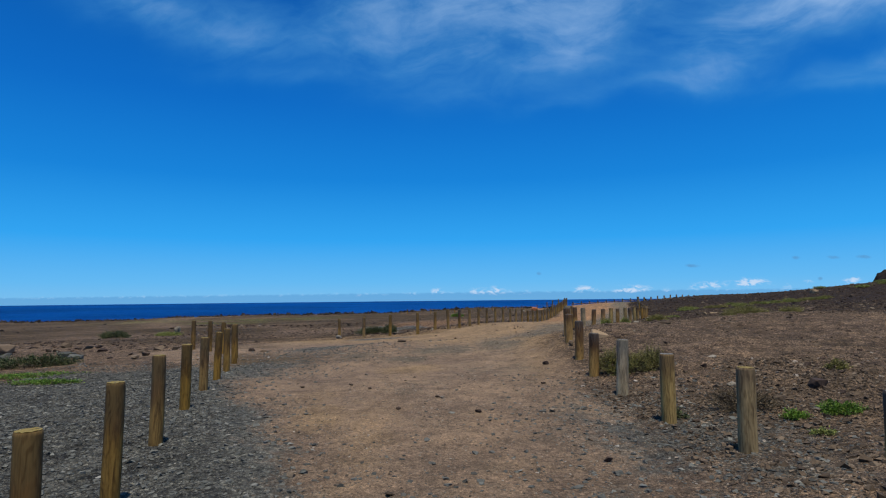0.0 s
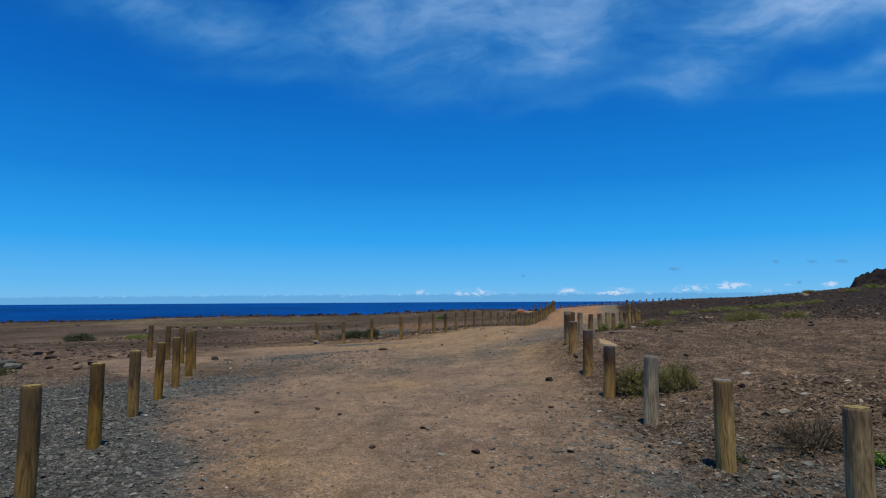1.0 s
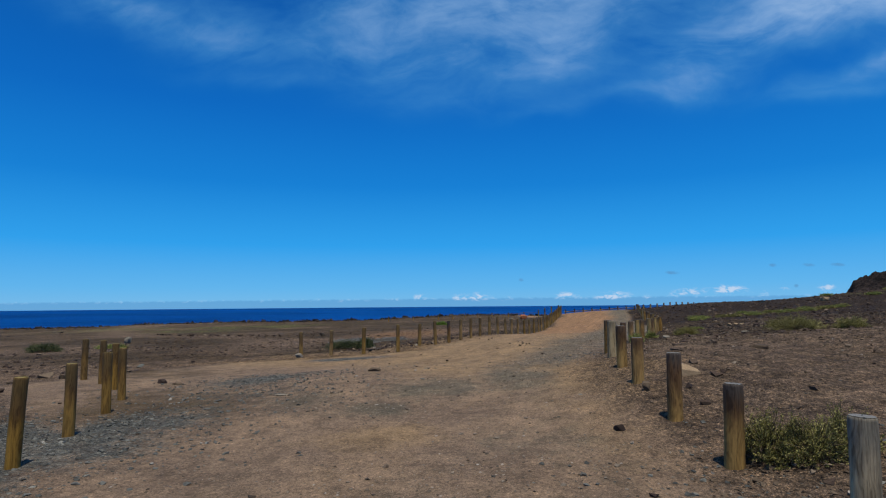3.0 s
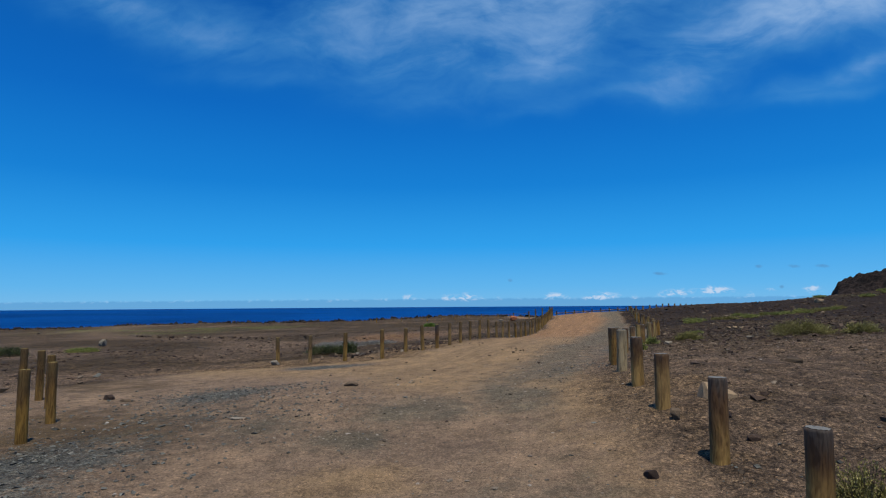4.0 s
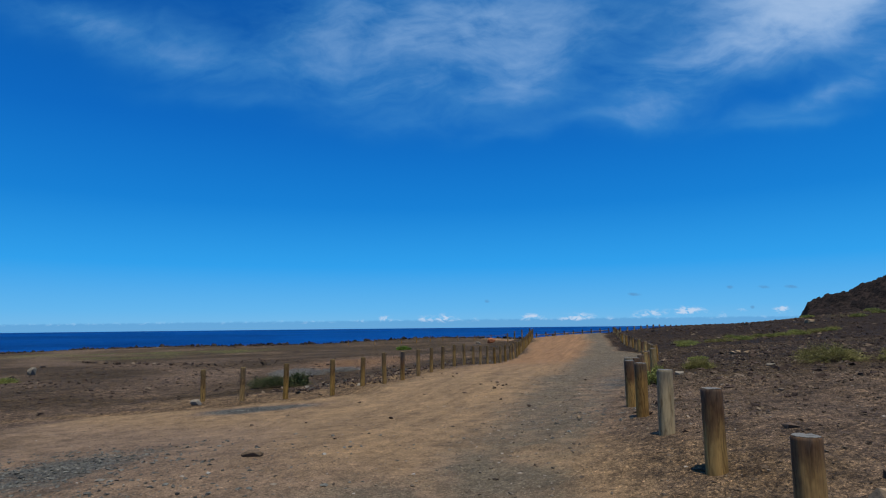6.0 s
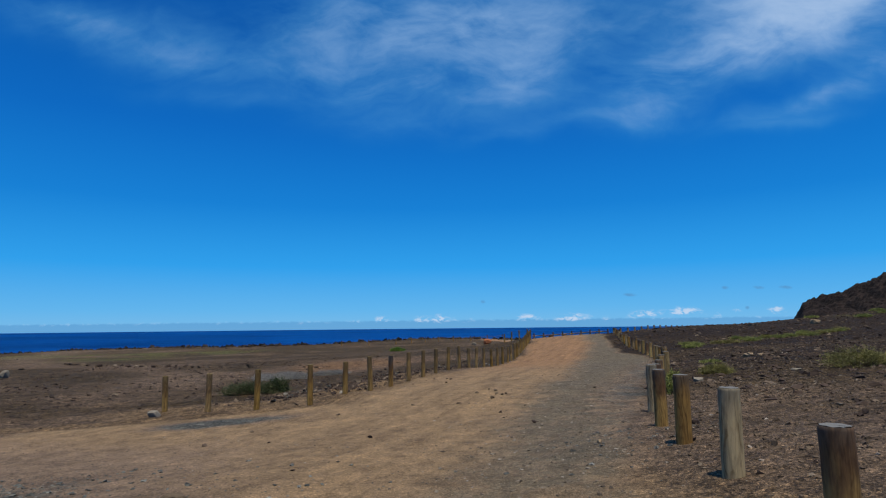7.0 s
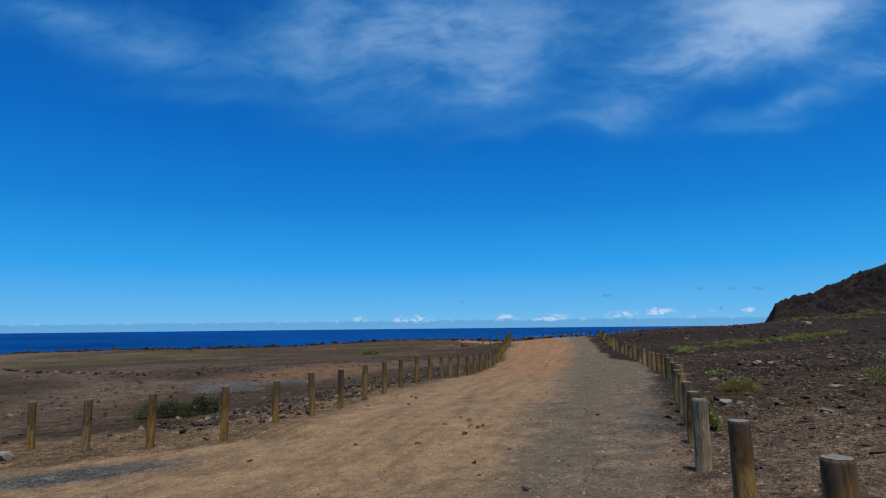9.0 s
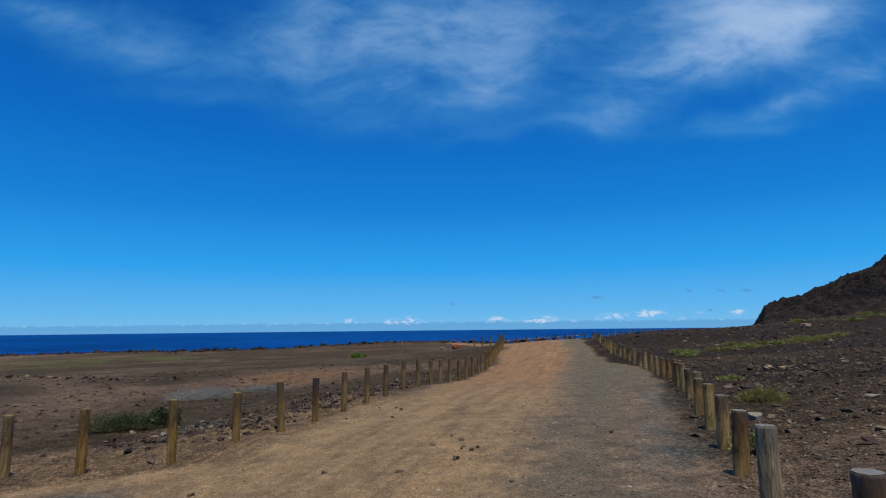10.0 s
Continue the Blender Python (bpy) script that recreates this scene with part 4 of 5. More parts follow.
def rock_mesh(name, size, mat, seed, points=22):
    """An angular broken rock: the hull of random points, with its edges knocked off."""
    rng = np.random.default_rng(seed)
    bm = bmesh.new()
    for _ in range(points):
        d = rng.normal(size=3)
        d /= np.linalg.norm(d)
        d = np.sign(d) * np.abs(d) ** 0.75 * rng.uniform(0.8, 1.1)
        bm.verts.new(d * size)
    hull = bmesh.ops.convex_hull(bm, input=bm.verts)
    bmesh.ops.delete(bm, geom=list({v for v in hull["geom_interior"] + hull["geom_unused"] if isinstance(v, bmesh.types.BMVert)}), context="VERTS")
    bmesh.ops.delete(bm, geom=[v for v in bm.verts if not v.link_faces], context="VERTS")
    bmesh.ops.delete(bm, geom=[e for e in bm.edges if not e.link_faces], context="EDGES")
    if points > 16:
        bmesh.ops.bevel(bm, geom=bm.edges[:], offset=min(size) * 0.05, segments=1, affect="EDGES", clamp_overlap=True)
    bmesh.ops.triangulate(bm, faces=bm.faces[:])
    me = bpy.data.meshes.new(name)
    bm.to_mesh(me)
    bm.free()
    me.materials.append(mat)
    return me


def rock(name, x, y, size, mat, seed, label, group="", turn=0.0, sink=0.3, points=22):
    me = rock_mesh(name, size, mat, seed, points)
    low = min(v.co.z for v in me.vertices)
    ob = tagged(new(name, me), label, "rock", group)
    ob.matrix_basis = pose(x, y, at(x, y) - low * (1 - 2 * sink), 0, 0, turn)
    return ob


def scatter(name, count, area, sizes, mat, seed, keep, label, flat=0.6):
    """Loose stones strewn over an area (x0, x1, y0, y1), kept by the chance keep(x, y); all in one mesh."""
    rng = np.random.default_rng(seed)
    x, y = rng.uniform(area[0], area[1], count), rng.uniform(area[2], area[3], count)
    ok = rng.uniform(size=count) < np.clip(keep(x, y), 0, 1)
    x, y = x[ok], y[ok]
    n = len(x)
    s = sizes[0] * (sizes[1] / sizes[0]) ** (rng.uniform(size=n) ** 2.2)
    v, f = BLOCK
    pts = v[None] + 0.30 * rng.normal(size=(n, len(v), 3)).clip(-1.6, 1.6)
    q = rng.normal(size=(n, 3, 3))          # tumbled at random
    q[:, 0] /= np.linalg.norm(q[:, 0], axis=1, keepdims=True)
    q[:, 1] -= (q[:, 1] * q[:, 0]).sum(1, keepdims=True) * q[:, 0]
    q[:, 1] /= np.linalg.norm(q[:, 1], axis=1, keepdims=True)
    q[:, 2] = np.cross(q[:, 0], q[:, 1])
    pts = np.einsum("nij,nkj->nki", q, pts)
    pts = pts * np.stack([s * rng.uniform(0.7, 1.3, n), s * rng.uniform(0.7, 1.3, n), s * flat * rng.uniform(0.6, 1.2, n)], -1)[:, None]
    a = rng.uniform(0, 2 * math.pi, n)
    ca, sa = np.cos(a)[:, None], np.sin(a)[:, None]
    px = pts[..., 0] * ca - pts[..., 1] * sa + x[:, None]
    py = pts[..., 0] * sa + pts[..., 1] * ca + y[:, None]
    pz = pts[..., 2] + (ground_height(x, y) + 0.15 * s)[:, None]
    verts = np.stack([px, py, pz], -1).reshape(-1, 3)
    faces = (f[None] + (np.arange(n) * len(v))[:, None, None]).reshape(-1, 3)
    me = mesh_from_arrays(name, verts, faces, mat)
    me.polygons.foreach_set("use_smooth", np.zeros(len(me.polygons), bool))
    return tagged(new(name, me), label, "stones", kind="stuff")


def on_grey(x, y):
    return zones(x, y)[0]


def on_strip(x, y):
    return zones(x, y)[7]


def on_right(x, y):
    return smooth(x - line_x(ROAD_RIGHT, y), 0.0, 0.8) * (0.35 + 0.9 * smooth(fbm(x, y, 1.6, 90), -0.2, 0.6)) * (1 - 0.65 * smooth(y, 10.8, 12.5) * (1 - smooth(y, 19, 24)))


def on_left_far(x, y):
    return smooth(line_x(ROAD_LEFT, y) - x, 0.6, 1.6) * (0.2 + smooth(fbm(x, y, 3, 93), -0.1, 0.6)) * smooth(y, 14, 20)


def on_far(x, y):
    return 0.15 * smooth(fbm(x, y, 9, 97), 0.0, 0.6) + 0.9 * np.exp(-((y - coast(x) + 3) / 4) ** 2)


def on_road(x, y):
    g, t, d, gr, lo, ru, bl, st, r = zones(x, y)
    return r * (0.25 + smooth(fbm(x, y, 1.2, 96), -0.1, 0.7)) * (1 - 0.5 * t)


scatter("gravel", 110000, (-9.5, 4, 3.5, 20), (0.005, 0.028), GREY_STONE, 1, on_grey, "loose angular grey gravel")
scatter("gravel", 60000, (-3, 14, 9, 46), (0.006, 0.022), GRIT, 2, on_strip, "loose grey-brown gravel along the road")
scatter("pebbles", 40000, (-6, 9, 3.5, 36), (0.004, 0.014), GRIT, 3, on_road, "small brown pebbles strewn over the road")
scatter("scree", 120000, (1.4, 13, 3.5, 25), (0.004, 0.024), BROWN_STONE, 4, on_right, "brown stony rubble on the bank", 0.65)
scatter("scree", 26000, (5, 48, 20, 66), (0.018, 0.12), LAVA_STONE, 5, on_right, "brown stony rubble on the slope")
scatter("scree", 80000, (3.5, 24, 17, 42), (0.007, 0.034), BROWN_STONE, 8, on_right, "brown stony rubble on the slope", 0.65)
scatter("rubble", 5000, (2, 22, 8, 42), (0.012, 0.055), LAVA_STONE, 9, on_right, "dark lava rubble on the bank", 0.85)
scatter("rubble", 20000, (-24, 12, 13, 62), (0.012, 0.080), LAVA_STONE, 6, on_left_far, "dark lava rubble on open ground")
scatter("rubble", 5000, (-110, 60, 60, 126), (0.05, 0.4), COAST_STONE, 7, on_far, "dark rocks along the coast", 0.7)
scatter("pebbles", 20000, (-3.2, 2.6, 3.5, 12), (0.003, 0.013), GRIT, 10, on_road, "gritty pebbles strewn over the road")
scatter("rubble", 22000, (-5.5, 3.0, 26.5, 40), (0.010, 0.065), LAVA_STONE, 13, lambda x, y: smooth(line_x(ROAD_LEFT, y) - x, 0.5, 1.1) * (1 - smooth(line_x(ROAD_LEFT, y) - x, 2.6, 4.5)) * smooth(y, 27, 29) * (0.35 + 0.8 * smooth(fbm(x, y, 1.1, 94), -0.2, 0.5)), "dark stones and rubble behind the roadside posts", 0.8)
scatter("rubble", 14000, (1.3, 5.5, 3.5, 11.5), (0.006, 0.036), BROWN_STONE, 11, on_right, "brown angular rubble at the foot of the bank", 0.75)
scatter("rocks", 9000, (-110, 60, 98, 134), (0.12, 0.42), COAST_STONE, 12, lambda x, y: np.exp(-((y - coast(x) + 1.0) / 2.5) ** 2), "dark rocks along the edge of the coast", 0.8)


# ---- single stones ----
def wedge_boulder(x, y, length, depth, height, mat, label, turn):
    """A split block: a steep broken face at one end, the back sloping off to the other."""
    rng = np.random.default_rng(201)
    bm = bmesh.new()
    for k in range(9):
        f = k / 8
        top = height * (1.0 - 0.70 * max(0.0, f - 0.15) ** 1.25) * (0.82 if k == 0 else 1)
        along = length * (f - 0.5) + (0.10 * length if k == 0 else 0)
        for side in (-1, -0.45, 0.3, 1):
            wide = depth * 0.5 * side * (0.72 + 0.28 * math.sin(math.pi * min(1, f + 0.15)))
            bm.verts.new((along + rng.normal() * 0.006, wide, top * (1 - 0.42 * side * side) + rng.normal() * 0.006))
            bm.verts.new((along * 1.08 - 0.03 * (k == 0), wide * 1.12, -0.06))
    hull = bmesh.ops.convex_hull(bm, input=bm.verts)
    bmesh.ops.delete(bm, geom=list({v for v in hull["geom_interior"] + hull["geom_unused"] if isinstance(v, bmesh.types.BMVert)}), context="VERTS")
    bmesh.ops.bevel(bm, geom=bm.edges[:], offset=0.006, segments=1, affect="EDGES", clamp_overlap=True)
    bmesh.ops.triangulate(bm, faces=bm.faces[:])
    me = bpy.data.meshes.new("boulder")
    bm.to_mesh(me)
    bm.free()
    me.materials.append(mat)
    ob = tagged(new("boulder", me), label, "rock")
    ob.matrix_basis = pose(x, y, at(x, y) - 0.02, 0, 0, turn)
    return ob


wedge_boulder(2.79, 14.30, 0.36, 0.27, 0.185, PALE_STONE, "pale tan sandstone boulder half sunk beside the posts", -6)
rock("rock", -5.05, 25.7, (0.14, 0.12, 0.10), LIGHT_STONE, 1202, "rounded pale grey stone lying by the first roadside post", sink=0.2)
rock("rock", -1.70, 17.9, (0.13, 0.05, 0.045), BROWN_STONE, 203, "long flat brown stone lying on the road", turn=-8, sink=0.2)
rock("rock", -6.0, 18.35, (0.12, 0.09, 0.07), LAVA_STONE, 204, "dark brown stone lying on bare earth")
rock("rock", -5.55, 18.1, (0.14, 0.06, 0.04), BROWN_STONE, 205, "flat brown stone lying on bare earth")
rock("rock", 2.12, 13.8, (0.065, 0.06, 0.065), BROWN_STONE, 206, "angular grey-brown stone at the foot of a post", sink=0.15)
rock("rock", 2.55, 13.15, (0.07, 0.05, 0.04), LAVA_STONE, 207, "dark flat stone on the bank")
rock("rock", 1.45, 12.66, (0.07, 0.055, 0.045), LAVA_STONE, 208, "dark brown stone at the road edge")
rock("rock", -2.85, 15.66, (0.10, 0.06, 0.02), LIGHT_STONE, 209, "flat pale stone pressed into the gravel")
rock("rock", -0.33, 9.75, (0.035, 0.03, 0.025), LIGHT_STONE, 210, "small pale pebble on the road")
rock("rock", -0.84, 9.1, (0.035, 0.03, 0.025), LAVA_STONE, 211, "small dark pebble on the road")
rock("rock", -1.42, 10.57, (0.03, 0.03, 0.025), LAVA_STONE, 212, "small dark pebble on the road")
rock("rock", 0.12, 8.9, (0.045, 0.03, 0.025), LAVA_STONE, 213, "small dark pebble on the road")
rock("rock", 2.36, 19.2, (0.035, 0.03, 0.025), PALE_STONE, 214, "small tan stone at the road edge", sink=0.15)
rock("rock", 3.72, 19.75, (0.07, 0.06, 0.06), LAVA_STONE, 215, "dark stone at the foot of a post")
rock("rock", 7.1, 26.3, (0.14, 0.10, 0.09), LIGHT_STONE, 216, "pale stone on the brown slope")
rock("rock", 10.46, 27.65, (0.15, 0.12, 0.06), LIGHT_STONE, 217, "pale flat stone on the brown slope")
rock("rock", 4.8, 16.2, (0.16, 0.10, 0.05), BROWN_STONE, 218, "flat brown stone on the bank")
rock("rock", 4.45, 9.6, (0.14, 0.11, 0.085), LAVA_STONE, 219, "dark lava rock beside green weeds", turn=30, sink=0.25)
rock("rock", 3.75, 9.2, (0.10, 0.07, 0.05), BROWN_STONE, 220, "brown angular slab beside green weeds", turn=15)
rock("rock", 3.6, 10.1, (0.07, 0.05, 0.04), LIGHT_STONE, 221, "pale stone on the bank")
rock("rock", 4.15, 10.6, (0.07, 0.055, 0.03), LIGHT_STONE, 222, "pale stone on the bank")
rock("rock", 33.0, 57.9, (0.40, 0.3, 0.28), PALE_STONE, 223, "large tan boulder on the crest of the slope", sink=0.1)
rock("rock", 9.63, 81.0, (0.55, 0.45, 0.35), RUST_STONE, 224, "rust-red boulder beyond the road", sink=0.1)
rock("rock", 8.1, 80.5, (0.3, 0.3, 0.2), LIGHT_STONE, 225, "pale rock beyond the road", sink=0.1)
rock("rock", -23.1, 48.9, (0.27, 0.24, 0.26), LIGHT_STONE, 226, "grey boulder on open lava ground", sink=0.1)
rock("rock", -14.5, 20.0, (0.36, 0.30, 0.26), LAVA_STONE, 227, "dark lava boulder on open ground", sink=0.2)
rock("rock", -11.2, 18.2, (0.24, 0.20, 0.13), GREY_STONE, 228, "grey boulder among rubble", sink=0.2)
rock("rock", 4.1, 11.9, (0.07, 0.06, 0.03), LIGHT_STONE, 229, "pale stone on the bank")

rng = np.random.default_rng(230)
for k in range(9):           # broken stones at the side of the wheel strip
    a = rng.uniform(0.025, 0.06)
    rock("rock", 2.15 + rng.normal() * 0.22, 25.2 + rng.normal() * 0.3, (a * 1.2, a, a * 0.7), BROWN_STONE, 240 + k, "broken brown stone at the side of the wheel strip", "broken stones on the road", rng.uniform(0, 360), 0.2, 9)
rock("rock", 1.25, 24.2, (0.06, 0.04, 0.03), LAVA_STONE, 233, "dark flat stone on the sandy road", points=10)
rock("rock", 1.85, 22.9, (0.05, 0.045, 0.04), LAVA_STONE, 234, "dark angular stone on the sandy road", points=10)
rng = np.random.default_rng(300)
for k in range(7):
    a = rng.uniform(0.06, 0.16)
    rock("rock", 14.1 + rng.normal() * 0.9, 35.5 + rng.normal() * 0.5, (a, a * 0.8, a * 0.7), PALE_STONE if k % 2 else BROWN_STONE, 310 + k, "tan rock in a loose pile on the slope", "rocks of a loose pile", rng.uniform(0, 360), 0.2, 9)
EDGE_ROW = [(-9.3, 48.8), (-16.9, 54.9), (-26, 62.9), (-38, 77.7)]
for k in range(34):
    a = rng.uniform(0.10, 0.25)
    x = -9.5 - 0.62 * k + rng.normal() * 0.3
    y = float(np.interp(-x, [-p[0] for p in EDGE_ROW], [p[1] for p in EDGE_ROW])) + rng.normal() * 0.3
    rock("rock", x, y, (a * 1.2, a, a * 0.7), LAVA_STONE if k % 4 else BROWN_STONE, 330 + k,
         "rough rock in a row that edges a track", "rocks edging the track", rng.uniform(0, 360), 0.2, 9)
for k in range(12):
    a = rng.uniform(0.3, 0.7)
    rock("rock", 19 + 0.85 * k + rng.normal() * 0.3, 92 + rng.normal(), (a, a * 0.8, a * 0.7), LAVA_STONE, 360 + k, "dark rock beyond the crest of the road", "rocks beyond the crest", rng.uniform(0, 360), 0.2, 9)
for k in range(70):          # loose stones on the bank
    y = rng.uniform(6, 27)
    x = float(line_x(ROAD_RIGHT, y)) + 0.9 + abs(rng.normal()) * 3.6
    a = 0.022 + 0.055 * rng.uniform() ** 2
    rock("rock", x, y, (a * 1.3, a, a * 0.6), (BROWN_STONE, LAVA_STONE, BROWN_STONE)[k % 3], 400 + k, "loose angular stone on the bank", "stones on the bank", rng.uniform(0, 360), 0.25, 9)
for k in range(40):          # rubble beyond the left-hand posts
    x, y = rng.uniform(-15, -8), rng.uniform(15.5, 23)
    a = rng.uniform(0.06, 0.2)
    rock("rock", x, y, (a * 1.2, a, a * 0.65), (BROWN_STONE, LAVA_STONE, GREY_STONE)[k % 3], 500 + k, "angular rock among rubble", "rocks of the rubble", rng.uniform(0, 360), 0.2, 9)
for k in range(40):          # stones strewn along the bank behind the seaward posts
    y = rng.uniform(26, 44)
    x = float(line_x(ROAD_LEFT, y)) - rng.uniform(0.5, 3.5)
    a = rng.uniform(0.03, 0.10)
    rock("rock", x, y, (a * 1.2, a, a * 0.65), (BROWN_STONE, LAVA_STONE, GREY_STONE, LIGHT_STONE)[k % 4], 560 + k, "loose stone behind the roadside posts", "stones behind the posts", rng.uniform(0, 360), 0.2, 9)
for k in range(34):          # stones lying on the road
    y = rng.uniform(6, 34)
    x = float(line_x(ROAD_LEFT, y)) + rng.uniform(0.05, 0.95) * float(line_x(ROAD_RIGHT, y) - line_x(ROAD_LEFT, y))
    a = rng.uniform(0.018, 0.05)
    rock("rock", x, y, (a * 1.3, a, a * 0.6), (BROWN_STONE, LAVA_STONE, LAVA_STONE)[k % 3], 620 + k, "small loose stone lying on the road", "stones on the road", rng.uniform(0, 360), 0.2, 9)


# ---- plants ----
def leaves(name, places, ways, size, mat, rng, slim=0.45):
    """Many small pointed leaves: one folded lozenge at each place, along its way."""
    n = len(places)
    d = ways / np.linalg.norm(ways, axis=1, keepdims=True)
    side = np.cross(d, rng.normal(size=(n, 3)))
    side /= np.linalg.norm(side, axis=1, keepdims=True) + 1e-9
    s = size * rng.uniform(0.6, 1.4, (n, 1))
    up = np.cross(side, d)
    pts = np.stack([places, places + d * s * 0.5 + side * s * slim * 0.5 + up * s * 0.08, places + d * s, places + d * s * 0.5 - side * s * slim * 0.5 + up * s * 0.08], 1)
    k = np.arange(n)[:, None] * 4
    faces = np.concatenate([k + np.array([[0, 1, 2]]), k + np.array([[0, 2, 3]])])
    return mesh_from_arrays(name, pts.reshape(-1, 3), faces, mat)


def twigs(name, starts, ends, thick, mat):
    """Tapered three-sided twigs."""
    n = len(starts)
    d = ends - starts
    d /= np.linalg.norm(d, axis=1, keepdims=True) + 1e-9
    a = np.cross(d, np.tile([[0.3, 0.9, 0.2]], (n, 1)))
    a /= np.linalg.norm(a, axis=1, keepdims=True) + 1e-9
    b = np.cross(d, a)
    rows = []
    for q in range(3):
        w = math.cos(q * 2.094) * a + math.sin(q * 2.094) * b
        rows += [starts + w * thick, ends + w * thick * 0.35]
    pts = np.stack(rows, 1)
    k = np.arange(n)[:, None] * 6
    f = np.concatenate([k + np.array([[0, 2, 3, 1]]), k + np.array([[2, 4, 5, 3]]), k + np.array([[4, 0, 1, 5]])])
    return mesh_from_arrays(name, pts.reshape(-1, 3), f, mat)


def shrub(name, x, y, half, height, mat, seed, label, stems=60, per=26, leaf=0.022, turn=0.0, category="shrub", group="", dome=0.75, bark=BARK, slim=0.45):
    """A low shrub: stems fan out from the root, fork once, and carry small leaves along their outer half."""
    rng = np.random.default_rng(seed)
    a = rng.uniform(0, 2 * math.pi, stems)
    r = np.sqrt(rng.uniform(size=stems))
    lump = 0.75 + 0.4 * np.sin(3 * a + seed) * r
    tip = np.stack([np.cos(a) * r * half[0], np.sin(a) * r * half[1], height * lump * (1 - dome * r**2) * rng.uniform(0.55, 1.1, stems)], -1)
    tip[:, 2] = np.maximum(tip[:, 2], 0.02)
    root = tip * np.array([[0.25, 0.25, 0]]) * rng.uniform(0.2, 1.6, (stems, 1))
    root[:, 2] = -0.02
    mid = root * 0.45 + tip * 0.55 + np.stack([np.zeros(stems), np.zeros(stems), 0.12 * tip[:, 2]], -1)
    fork = tip[None] + rng.normal(size=(3, stems, 3)) * np.array([0.10 * half[0], 0.10 * half[1], 0.10 * height])
    starts = np.concatenate([root, np.tile(mid, (3, 1))])
    ends = np.concatenate([mid, fork.reshape(-1, 3)])
    base = tagged(new(name), label, category, group)
    base.matrix_basis = pose(x, y, at(x, y), 0, 0, turn)
    part("branch_work", twigs("branch_work", starts, ends, 0.0045, bark), base)
    pick = rng.integers(0, 3 * stems, stems * per)
    t = rng.uniform(0.15, 1.05, (stems * per, 1))
    s0, e0 = np.tile(mid, (3, 1))[pick], fork.reshape(-1, 3)[pick]
    places = s0 + (e0 - s0) * t + rng.normal(size=(stems * per, 3)) * leaf * 0.6
    places[:, 2] = np.maximum(places[:, 2], 0.005)
    ways = (e0 - s0) / (np.linalg.norm(e0 - s0, axis=1, keepdims=True) + 1e-9) + rng.normal(size=(stems * per, 3)) * 0.8 + np.array([[0, 0, 0.5]])
    part("foliage", leaves("foliage", places, ways, leaf, mat, rng, slim), base)
    return base


shrub("shrub", 2.36, 11.55, (0.30, 0.26), 0.50, LEAF, 701, "low yellow-green leafy shrub growing beside a post", 150, 80, 0.016)
shrub("shrub", 2.66, 11.42, (0.30, 0.28), 0.36, LEAF, 709, "low yellow-green leafy shrub growing beside a post", 130, 70, 0.016)
shrub("shrub", 2.98, 11.50, (0.27, 0.27), 0.44, LEAF, 702, "low yellow-green leafy shrub growing beside a post", 130, 75, 0.016)
shrub("dry_shrub", 3.2, 8.95, (0.48, 0.32), 0.36, DRY_TWIG, 703, "sparse dry brown twiggy shrub on the bank", 130, 22, 0.026, slim=0.2)
shrub("weed", 4.02, 8.45, (0.26, 0.18), 0.13, WEED, 704, "bright green leafy weed on stony ground", 90, 50, 0.02, category="weed")
shrub("weed", 3.52, 8.45, (0.13, 0.11), 0.10, WEED, 705, "bright green leafy weed on stony ground", 50, 40, 0.02, category="weed")
shrub("weed", 3.35, 7.7, (0.12, 0.08), 0.05, PALE_LEAF, 706, "small yellowish weed on stony ground", 26, 26, 0.02, category="weed")
shrub("weed", 4.25, 7.75, (0.14, 0.10), 0.06, PALE_LEAF, 707, "small yellowish weed on stony ground", 26, 26, 0.02, category="weed")
shrub("weed", 5.2, 10.4, (0.14, 0.12), 0.15, LEAF, 708, "small green tuft on the bank", 40, 30, 0.024, category="weed")
shrub("weed", 2.33, 8.75, (0.14, 0.1), 0.10, DARK_LEAF, 709, "small dark green weed at the foot of a post", 30, 26, 0.02, category="weed")
shrub("shrub", 12.2, 27.6, (1.05, 0.6), 0.55, LEAF, 710, "wide low green shrub on the dark slope", 170, 60, 0.036)
shrub("shrub", 13.6, 26.7, (0.55, 0.45), 0.42, LEAF, 711, "low green shrub on the dark slope", 110, 55, 0.036)
shrub("weed", 6.8, 26.9, (0.22, 0.2), 0.28, PALE_LEAF, 712, "bright green tuft behind the posts", 50, 30, 0.035, category="weed")
shrub("grass_tuft", 8.6, 28.2, (0.45, 0.35), 0.30, LEAF, 713, "dull olive grass tuft on the brown slope", 140, 40, 0.06, category="grass", slim=0.12)
shrub("weed", 5.25, 23.75, (0.22, 0.2), 0.34, PALE_LEAF, 714, "yellow-green tuft growing behind a post", 50, 34, 0.035, category="weed")
shrub("weed", 11.0, 33.0, (0.4, 0.3), 0.14, PALE_LEAF, 715, "yellow-green tuft on the slope", 60, 30, 0.04, category="weed")
shrub("shrub", -4.35, 30.8, (0.95, 0.5), 0.44, DARK_LEAF, 716, "long low dark green shrub behind the roadside posts", 220, 60, 0.03, turn=4)
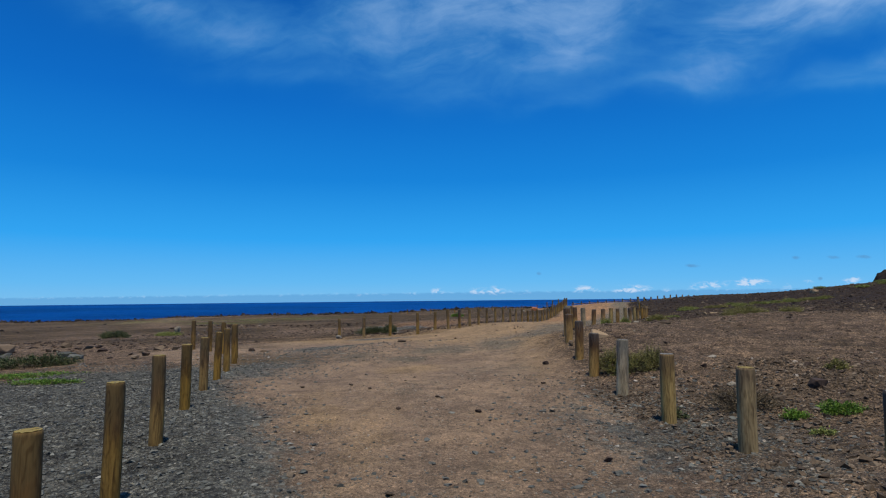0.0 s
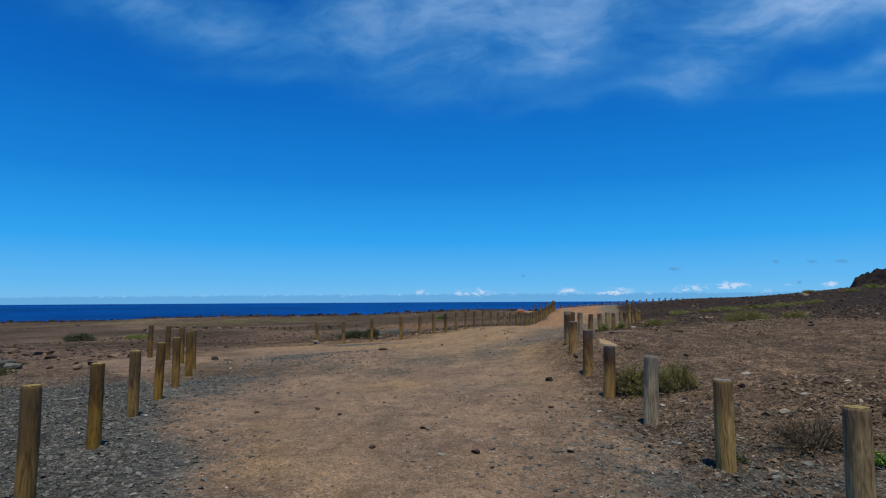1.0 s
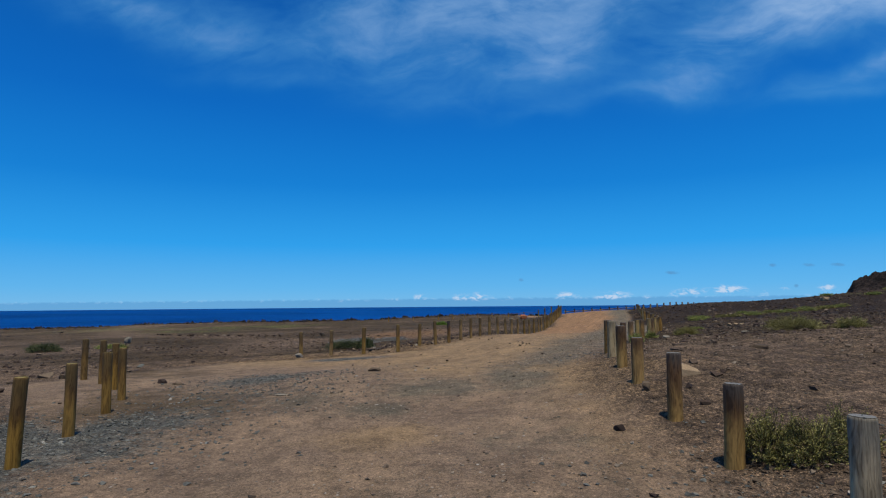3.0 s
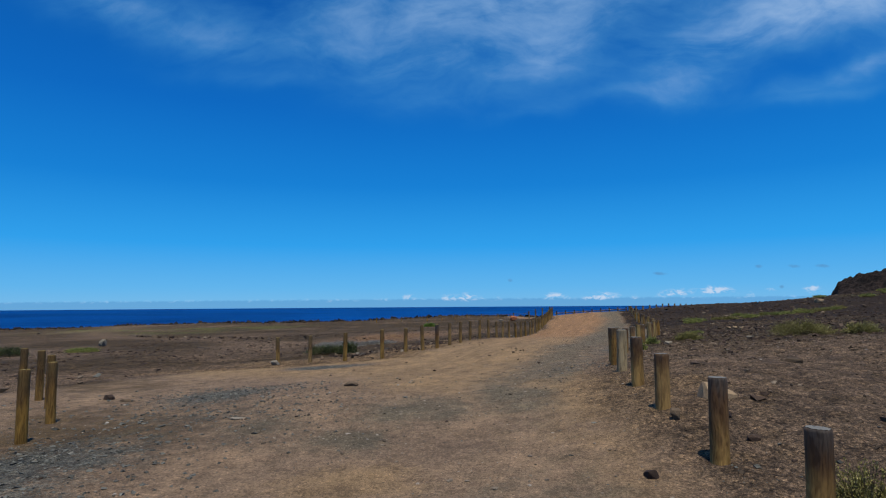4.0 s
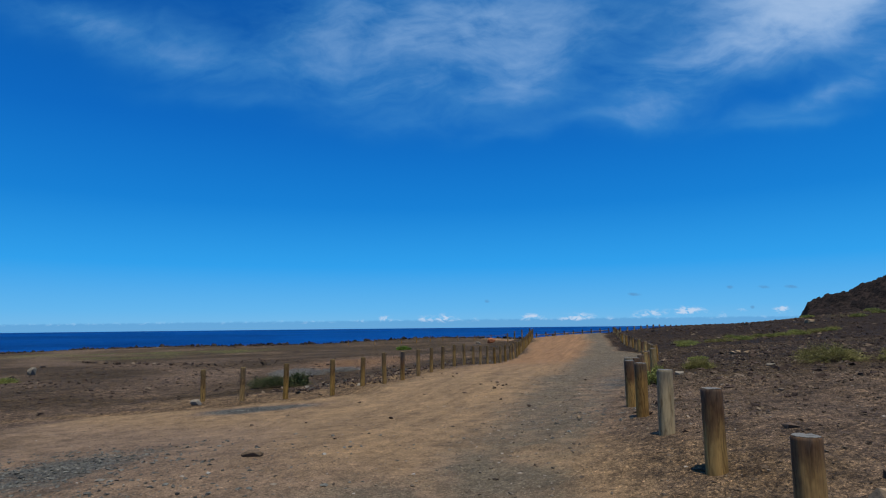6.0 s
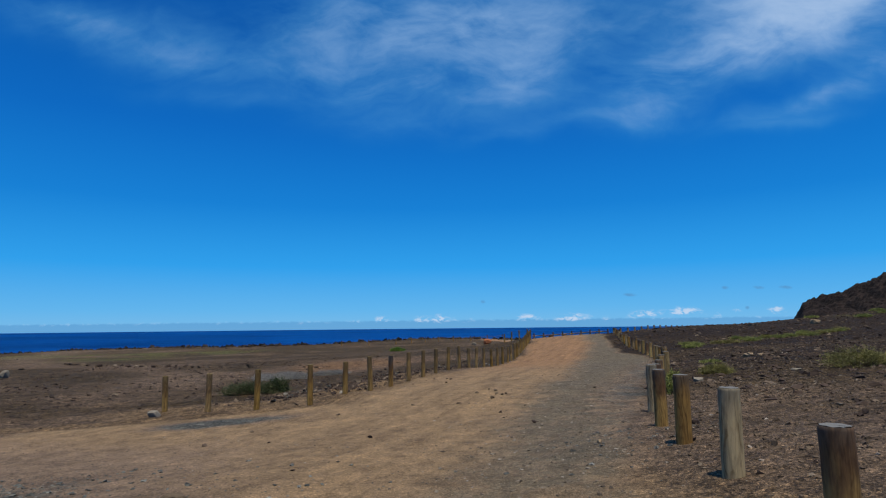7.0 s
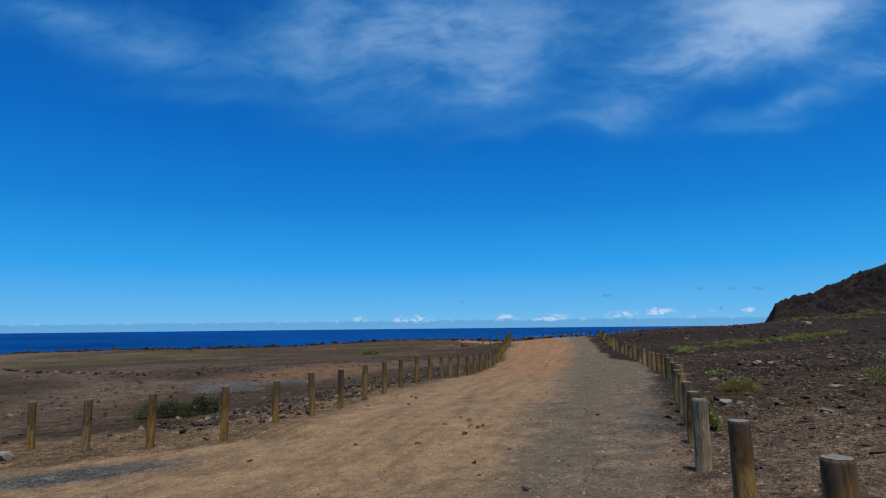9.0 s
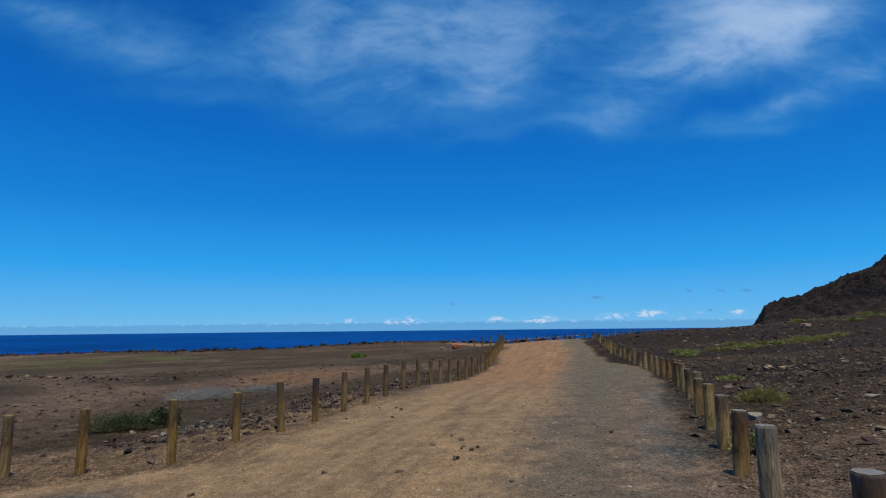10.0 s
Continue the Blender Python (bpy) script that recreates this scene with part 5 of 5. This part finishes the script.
shrub("shrub", -3.62, 31.0, (0.45, 0.4), 0.52, DARK_LEAF, 717, "low green shrub behind the roadside posts", 90, 34, 0.045)
shrub("shrub", -10.3, 15.6, (1.3, 0.5), 0.34, DARK_LEAF, 718, "spreading dark green shrub on open ground", 170, 40, 0.04, turn=12)
shrub("weed", -8.6, 13.6, (1.0, 0.45), 0.07, WEED, 719, "low mat of bright green weed on gravel", 130, 40, 0.03, turn=10, category="weed")
shrub("weed", -7.6, 12.4, (0.7, 0.25), 0.05, WEED, 720, "low mat of bright green weed on gravel", 90, 36, 0.03, category="weed")
shrub("shrub", -21.6, 37.8, (0.9, 0.7), 0.55, DARK_LEAF, 721, "round grey-green shrub on lava ground", 130, 34, 0.06)
shrub("weed", -19.8, 41.0, (0.95, 0.6), 0.28, PALE_LEAF, 722, "bright yellow-green weed on lava ground", 110, 34, 0.06, category="weed")
shrub("weed", -0.6, 71.0, (0.8, 0.5), 0.40, WEED, 723, "bright green tuft on lava ground", 80, 30, 0.08, category="weed")
for k in range(16):
    f, w = rng.uniform(0, 1), rng.uniform(-0.5, 0.5)
    shrub("dry_shrub", -6.2 + 3.4 * f - 0.9 * w, 40.3 + 2.0 * f + 3.4 * w, (0.75, 0.55), rng.uniform(0.16, 0.30), GREY_BRUSH, 730 + k,
          "dry pale grey brushwood on lava ground", 70, 24, 0.05, group="dry brush behind the posts", bark=GREY_BRUSH, slim=0.2)
for k in range(24):
    x = rng.uniform(15, 30)
    y = 47.2 + (x - 21) * 0.47 + rng.normal() * 0.7
    shrub("grass_tuft", x, y, (rng.uniform(0.25, 0.6), 0.3), rng.uniform(0.06, 0.14), PALE_LEAF if k % 3 else LEAF, 750 + k, "low yellow-green grass tuft on the dark slope", 60, 22, 0.09, category="grass", group="tufts on the slope", slim=0.16)
for k in range(8):
    shrub("weed", 36 + 3.2 * k + rng.normal(), 60 + 1.2 * k + rng.normal() * 2, (0.7, 0.5), 0.17, PALE_LEAF, 780 + k, "low yellow-green tuft on the crest of the slope", 50, 22, 0.09, category="weed", group="tufts on the crest")
